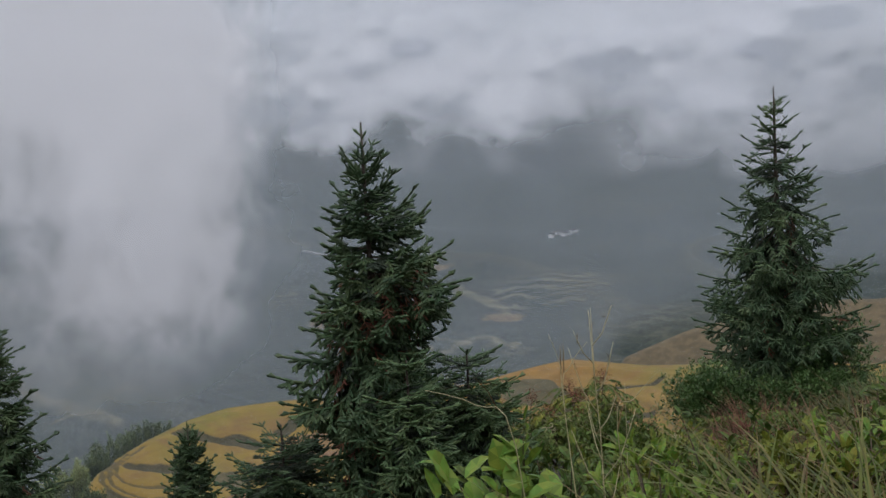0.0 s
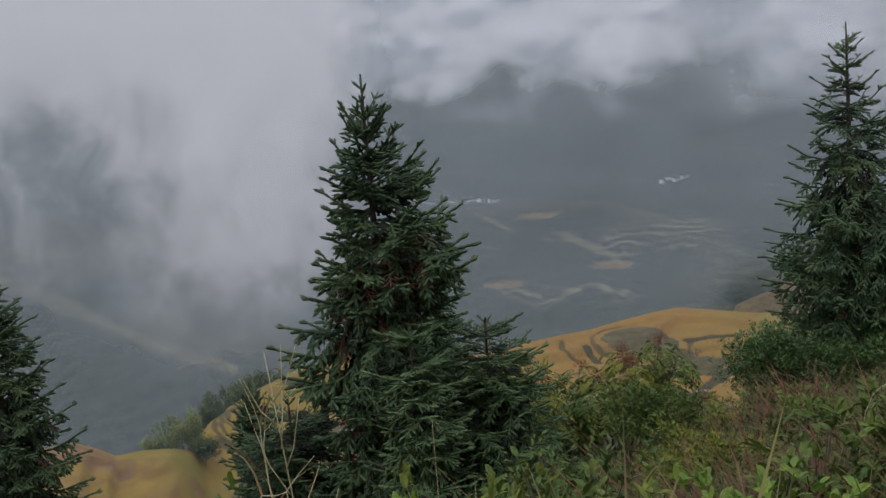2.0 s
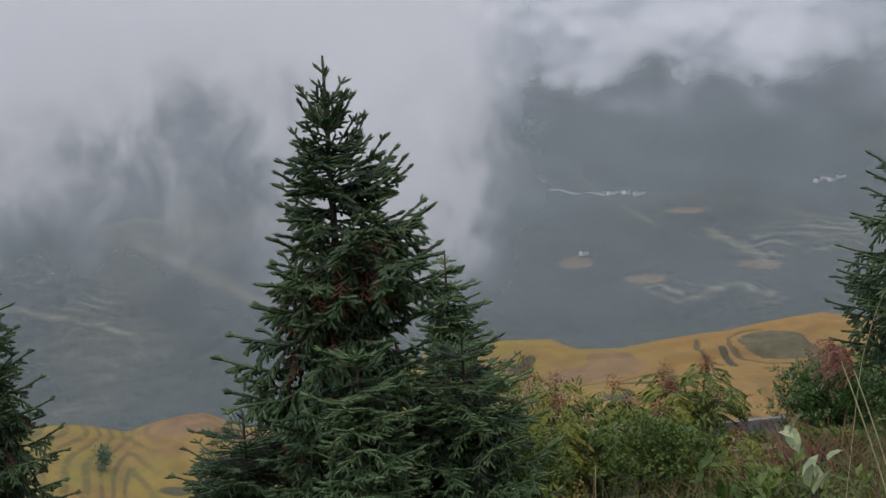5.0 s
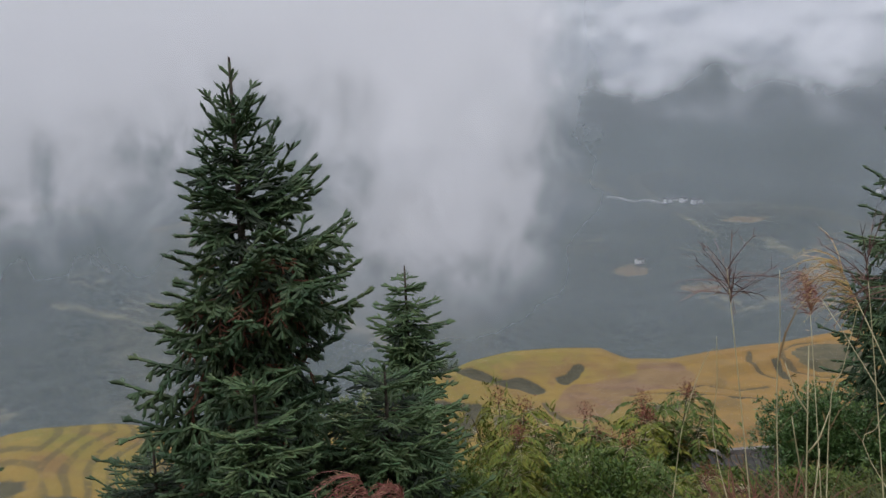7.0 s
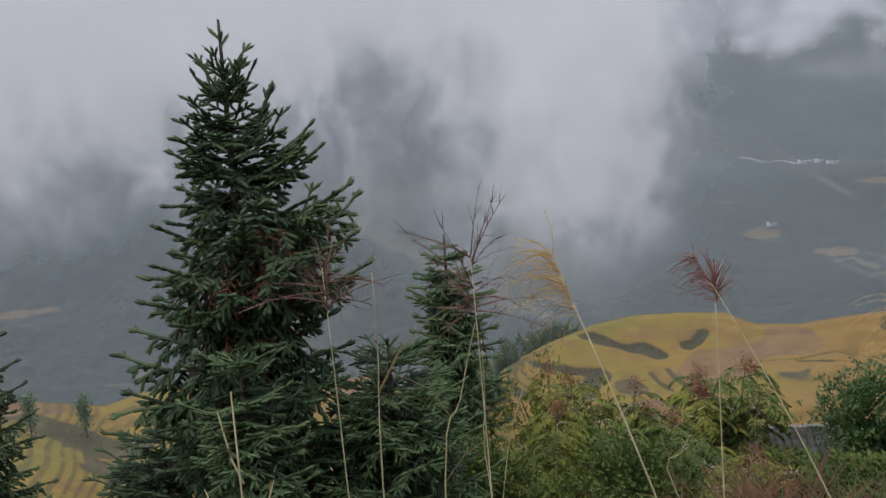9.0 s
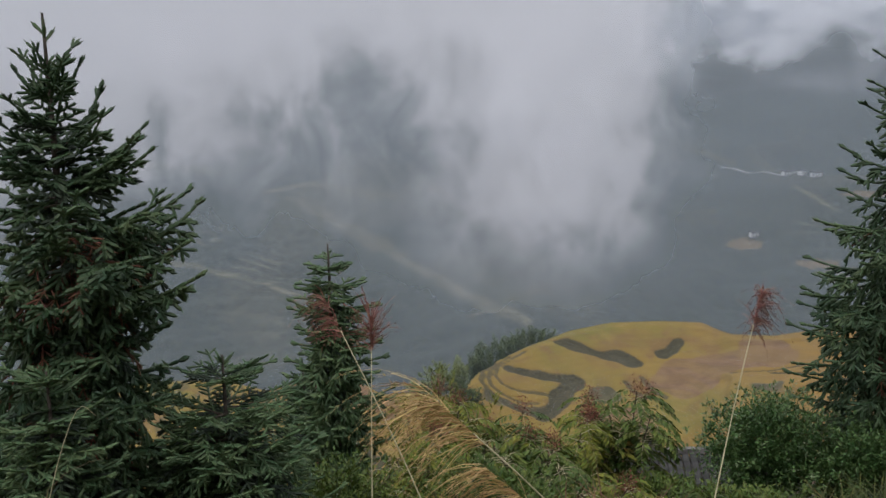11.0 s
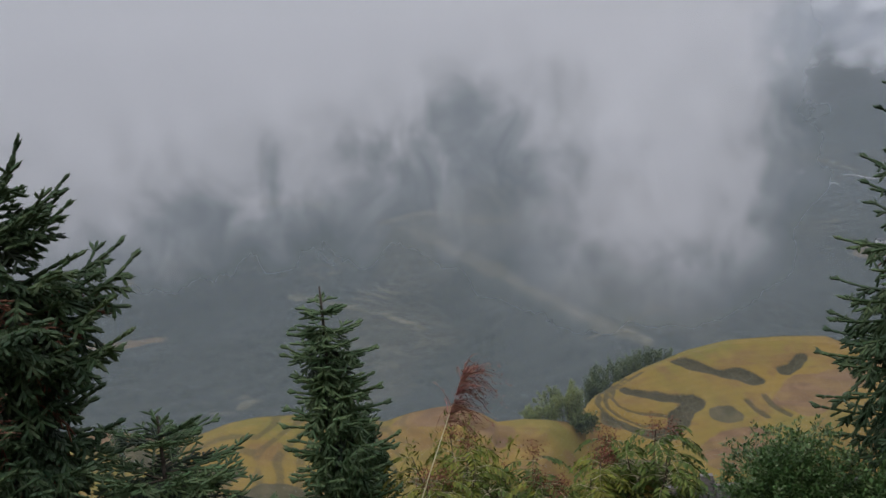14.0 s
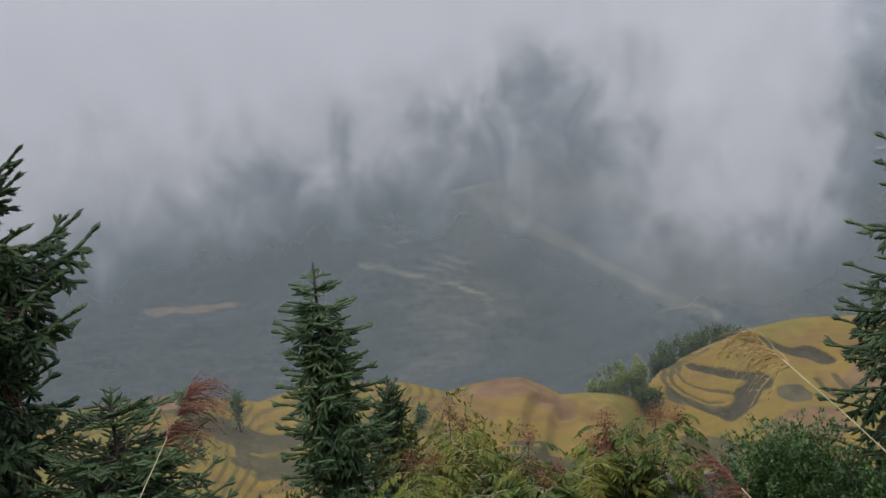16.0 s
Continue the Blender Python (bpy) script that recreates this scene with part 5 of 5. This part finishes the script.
def dry_weed(label, foot, tip, seed, branches=9, reach=0.16):
    """A dead weed: one crooked stem with bare side branches."""
    rng = np.random.default_rng(seed)
    root = rooted("dry_weed", label, "dead weed", *foot)
    e = np.array(tip, float) - np.array(root.location)
    pts = [e * k / 6 + (0.012 * rng.standard_normal(3) if 0 < k < 6 else 0) for k in range(7)]
    mesh_object("stem", *tube(pts, [0.0042 - 0.0005 * k for k in range(7)], 5), m_stalk, root, smooth=True)
    for i in range(branches):
        f = 0.45 + 0.5 * i / branches
        p = e * f
        yaw = i * 2.4 + rng.random()
        d = unit(np.array([math.cos(yaw), math.sin(yaw) * 0.6, 0.9 + 0.5 * rng.random()]))
        ln = reach * (0.6 + 0.6 * rng.random()) * (1.25 - f * 0.5)
        q = [p, p + d * ln * 0.5, p + d * ln * 0.8 + np.array([0, 0, 0.25 * ln]), p + d * ln + np.array([0, 0, 0.45 * ln])]
        b = mesh_object("branch", *tube(q, [0.0024, 0.002, 0.0016, 0.0008], 4), m_stalk, root, smooth=True)
        tw = np.array([q[1], q[2], q[2]])
        tri_object("husk_tuft", leaf_tris(tw, rng.standard_normal((3, 3)) + [0, 0, 0.8], np.full(3, 0.03), 0.18, rng), m_straw, b)["kind"] = "stuff"
    return root


dry_weed("pale dead weed with bare upright branches", (-4.98, 0.34), (-5.09, 0.29, -0.47), 161, 11, 0.2)
dry_weed("reddish dead weed with stubby branches", (-0.24, 1.95), (-0.27, 1.87, -0.62), 162, 7, 0.14)


bowed_stalk("straight pale grass stalk", (-4.35, 1.25), [(-4.42, 1.19, -1.5), (-4.42, 1.19, -1.25), (-4.42, 1.19, -1.01)])


# ---------------- trees on the rice hills ----------------
def hill_tree(name, label, x, y, h, radius, seed, material, leaf=0.55, n=3200, stems=6, category="tree"):
    """A distant tree or bamboo clump: trunks and a ragged crown of many leaf tufts."""
    rng = np.random.default_rng(seed)
    root = rooted(name, label, category, x, y)
    tops = []
    for i in range(stems):
        a, r = rng.random() * 6.28, radius * 0.6 * rng.random()
        e = np.array([math.cos(a) * r, math.sin(a) * r, h * (0.7 + 0.25 * rng.random())])
        mesh_object("trunk", *tube([e * np.array([0.3, 0.3, 0]), e * np.array([0.5, 0.5, 0.5]), e], [0.13, 0.09, 0.03], 5), m_bark, root)
        tops.append(e)
    tops = np.array(tops)
    t = tops[rng.integers(stems, size=n)]
    f = rng.random((n, 1)) ** 0.6
    p = t * np.concatenate([0.5 + 0.5 * f, 0.5 + 0.5 * f, 0.2 + 0.9 * f], 1) + rng.standard_normal((n, 3)) * np.array([radius * 0.42, radius * 0.42, h * 0.09])
    d = rng.standard_normal((n, 3)) + np.array([0, 0, -0.5])
    tri_object("crown", leaf_tris(p, d, leaf * (0.6 + 0.8 * rng.random(n)), 0.45, rng), material, root)
    return root


def bamboo(name, label, x, y, top, radius, seed, material):
    """A clump of bamboo: slim culms that nod at the tip, each feathered with hanging leaf sprays."""
    rng = np.random.default_rng(seed)
    root = rooted(name, label, "bamboo", x, y)
    h = max(4.0, top - root.location.z)
    p, d, ln = [], [], []
    for i in range(16):
        a, r = rng.random() * 6.28, radius * rng.random() ** 0.5
        hor = np.array([math.cos(a), math.sin(a), 0])
        hh = h * (0.72 + 0.28 * rng.random()) if i else h
        base, lean = hor * r * 0.45, hor * (0.5 * r + 0.08 * h)
        pts = [base + lean * u ** 2 + np.array([0, 0, hh * (u - 0.06 * u ** 4)]) for u in (0, 0.25, 0.5, 0.75, 1.0)]
        mesh_object("culm", *tube(pts, [0.07, 0.06, 0.05, 0.035, 0.015], 4), m_culm, root)
        n = 120
        u = 0.12 + 0.9 * rng.random(n) ** 0.75
        q = base + lean * (u ** 2)[:, None] + np.outer(hh * (u - 0.06 * u ** 4), [0, 0, 1.0])
        q = q + rng.standard_normal((n, 3)) * np.array([0.5, 0.5, 0.3]) * (1.2 - 0.85 * u)[:, None]
        p.append(q)
        d.append(rng.standard_normal((n, 3)) * 0.6 + hor * 0.3 + np.array([0, 0, -0.35]))
        ln.append(0.36 + 0.34 * rng.random(n))
    tri_object("crown", leaf_tris(np.concatenate(p), np.concatenate(d), np.concatenate(ln), 0.34, rng), material, root)
    return root


for i, (x, y, top) in enumerate([(-1.3, 215.2, -58.9), (2.0, 216.3, -56.7), (3.7, 217.3, -59.7), (-4.2, 215.1, -61.2)]):
    bamboo("bamboo_clump", "feathery light green bamboo clump beside the paddies", x, y, top, 2.6, 100 + i, m_bamboo)
for i, (x, y, top) in enumerate([(5.8, 242.3, -63.2), (7.9, 245.2, -62.8), (10.5, 248.2, -61.6), (12.8, 251.1, -62.2), (15.1, 254.0, -61.8), (17.4, 255.9, -62.6), (19.9, 258.8, -61.8), (22.7, 260.6, -62.4), (25.1, 263.4, -63.2), (9.0, 242.2, -63.3)]):
    bamboo("bamboo_clump", "dark bamboo behind the shoulder of the rice hill", x, y, top, 2.0, 110 + i, m_bamboo_dark)
shrub("hill_bush", "dark leafy bush at the foot of the bamboo", 5.3, 214.3, -63.0, 2.6, m_bamboo_dark, 130, twigs=520, leaf=0.5, per=8, width=0.45)
for i, (x, y, h) in enumerate([(-66, 165, 7.5), (-60, 172, 6.5), (-33, 186, 4.5)]):
    hill_tree("hill_conifer", "small dark conifer among the paddies", x, y, h, 1.3, 120 + i, m_leaf_dark, leaf=0.5, n=900, stems=1, category="conifer")


# ---------------- buildings ----------------
m_plaster = simple_material("whitewash", (0.62, 0.62, 0.60), (0.72, 0.72, 0.70), 0.6, 0.9, c3=(0.5, 0.49, 0.46))
m_tile = simple_material("grey_clay_tile", (0.036, 0.036, 0.036), (0.066, 0.064, 0.062), 3, 0.95, c3=(0.03, 0.036, 0.026), bump=0.5, obj_random=0.25)
m_ridge = simple_material("ridge_tile", (0.12, 0.115, 0.11), (0.19, 0.175, 0.165), 6, 0.85, bump=0.4)
m_plank = simple_material("weathered_plank", (0.12, 0.085, 0.06), (0.19, 0.14, 0.10), 5, 0.85, bump=0.5)
m_window = simple_material("dark_window", (0.03, 0.035, 0.04), (0.05, 0.055, 0.06), 2, 0.2)
m_road = simple_material("pale_road", (0.24, 0.24, 0.23), (0.34, 0.34, 0.33), 0.2, 0.9)


def box(cx, cy, cz, sx, sy, sz):
    v = [(cx + a * sx / 2, cy + b * sy / 2, cz + c * sz / 2) for a in (-1, 1) for b in (-1, 1) for c in (-1, 1)]
    return v, [(0, 1, 3, 2), (4, 6, 7, 5), (0, 4, 5, 1), (2, 3, 7, 6), (0, 2, 6, 4), (1, 5, 7, 3)]


def on_slope(bearing, elevation, lo=560, hi=3200):
    """Where the ground across the valley lies in that direction."""
    rr = np.arange(lo, hi, 4.0)
    x, y = CX + rr * math.sin(radians(bearing)), CY + rr * math.cos(radians(bearing))
    z = land(x, y)[0]
    hit = np.nonzero(z > rr * math.tan(radians(elevation)))[0]
    k = hit[0] if len(hit) else len(rr) - 1
    return x[k], y[k], z[k]


def cottage(bearing, elevation, w, label, yaw=0.0, seed=0):
    x, y, z = on_slope(bearing, elevation)
    root = bpy.data.objects.new("farmhouse", None)
    scene.collection.objects.link(root)
    root.matrix_basis = pose(x, y, z - 0.5, 0, 0, yaw)
    tagged(root, label, "house", "farmhouses across the valley")
    dp, hh = 6.0, 4.6
    mesh_object("wall", *box(0, 0, hh / 2, w, dp, hh), m_plaster, root)
    v = [(-w / 2 - 0.6, -dp / 2 - 0.8, hh - 0.3), (w / 2 + 0.6, -dp / 2 - 0.8, hh - 0.3), (w / 2 + 0.6, 0, hh + 2), (-w / 2 - 0.6, 0, hh + 2), (-w / 2 - 0.6, dp / 2 + 0.8, hh - 0.3), (w / 2 + 0.6, dp / 2 + 0.8, hh - 0.3)]
    v += [(a, b, c + 0.3) for a, b, c in v]
    mesh_object("roof", v, [(0, 1, 2, 3), (3, 2, 5, 4), (6, 9, 8, 7), (9, 10, 11, 8), (0, 6, 7, 1), (4, 5, 11, 10), (0, 3, 9, 6), (3, 4, 10, 9), (1, 7, 8, 2), (2, 8, 11, 5)], m_tile, root)
    for k in range(max(2, int(w / 3.5))):
        for fl in (1.3, 3.4):
            mesh_object("window", *box(-w / 2 + 1.8 + k * 3.3, -dp / 2 - 0.02, fl, 1.2, 0.08, 1.1), m_window, root)
    return root


for i, (b, e, w) in enumerate([(12.1, -5.55, 8), (17.2, -6.05, 16), (18.45, -6.2, 12), (17.8, -6.1, 9), (27.2, -5.65, 12), (27.6, -5.75, 9), (28.0, -5.6, 10), (26.9, -5.8, 8), (-3.7, -4.6, 6), (15.6, -9.1, 8)]):
    cottage(b, e, w, "white-walled farmhouse with a grey tiled roof across the valley", (-20, 15, 5, 40)[i % 4], i)


def road(name, label, points):
    pts = [on_slope(b, e) for b, e in points]
    v, f = [], []
    for i, (x, y, z) in enumerate(pts):
        q = pts[min(i + 1, len(pts) - 1)]
        p = pts[max(i - 1, 0)]
        dx, dy = q[0] - p[0], q[1] - p[1]
        n = math.hypot(dx, dy)
        ox, oy = -dy / n * 1.6, dx / n * 1.6
        for zz in (z - 3.0, z + 0.5):
            v += [(x - ox, y - oy, zz), (x + ox, y + oy, zz)]
        if i:
            k = (i - 1) * 4
            f += [(k + 2, k + 3, k + 7, k + 6), (k, k + 2, k + 6, k + 4), (k + 1, k + 5, k + 7, k + 3)]
    return tagged(mesh_object(name, v, f, m_road), label, "road", kind="structure")


road("road", "pale concrete road along the far slope", [(14.0 + 0.25 * k, -5.75 - 0.03 * k + 0.06 * math.sin(k * 0.9)) for k in range(13)])
road("road", "pale farm track below the houses", [(11.6 + 0.25 * k, -5.95 - 0.02 * k) for k in range(10)])


def tiled_house(x0, y0, z0, yaw):
    """A low house below the path: rows of grey tiles, a ridge with a stacked middle, plank walls."""
    root = bpy.data.objects.new("tiled_house", None)
    scene.collection.objects.link(root)
    root.matrix_basis = pose(x0, y0, z0, 0, 0, yaw)
    tagged(root, "low plank house with a mossy grey tiled roof", "house")
    half, run, fall = 2.35, 2.3, 1.15
    ang = math.atan2(fall, run)
    for sg in (-1, 1):
        v = [(-half, 0, -0.06), (half, 0, -0.06), (half, sg * run, -fall - 0.06), (-half, sg * run, -fall - 0.06)]
        v += [(a, b, c - 0.07) for a, b, c in v]
        mesh_object("roof_deck", v, [(0, 1, 2, 3), (7, 6, 5, 4), (0, 4, 5, 1), (1, 5, 6, 2), (2, 6, 7, 3), (3, 7, 4, 0)], m_plank, root)
    # one curved tile, shared
    tv, tf = [], []
    for i in range(2):
        for k in range(5):
            w = math.pi * k / 4
            tv.append((-0.075 * math.cos(w), -0.22 * i, 0.035 * math.sin(w) + 0.02 * (1 - i)))
    tf = [(k, k + 1, k + 6, k + 5) for k in range(4)]
    tv += [(a, b, c - 0.012) for a, b, c in tv]
    tf += [(k + 15, k + 16, k + 11, k + 10) for k in range(4)] + [(5 + k, 6 + k, 16 + k, 15 + k) for k in range(4)]
    first = None
    rng = random.Random(5)
    for c in range(28):
        for r in range(11):
            m = pose(-half + 0.08 + c * 0.163, -r * 0.208 - 0.02, -r * 0.208 * math.tan(ang) + 0.0, -math.degrees(ang) * -1 + rng.uniform(-1.5, 1.5), 0, rng.uniform(-3, 3))
            if first is None:
                first = mesh_object("roof_tile", tv, tf, m_tile, root)
                ob = first
            else:
                ob = new("roof_tile", first.data)
                ob.parent = root
            ob.matrix_basis = m
    for k in range(23):
        b = mesh_object("ridge_tile", *box(-half + 0.1 + k * 0.2, 0, 0.07 + 0.008 * (k % 2), 0.19, 0.16, 0.10), m_ridge, root)
    for k in range(3):
        mesh_object("ridge_stack", *box(-0.88 + 0.01 * k, 0, 0.16 + 0.07 * k, 0.36 - 0.06 * k, 0.17, 0.065), m_ridge, root)
    for sg in (-1, 1):
        mesh_object("wall", *box(0, sg * (run - 0.4), -fall - 0.9, 2 * half - 0.5, 0.12, 2.2), m_plank, root)
        mesh_object("wall", *box(sg * (half - 0.3), 0, -fall - 0.75, 0.12, 2 * run - 0.92, 2.5), m_plank, root)
    return root


tiled_house(6.55, 23.42, -8.42, -2)
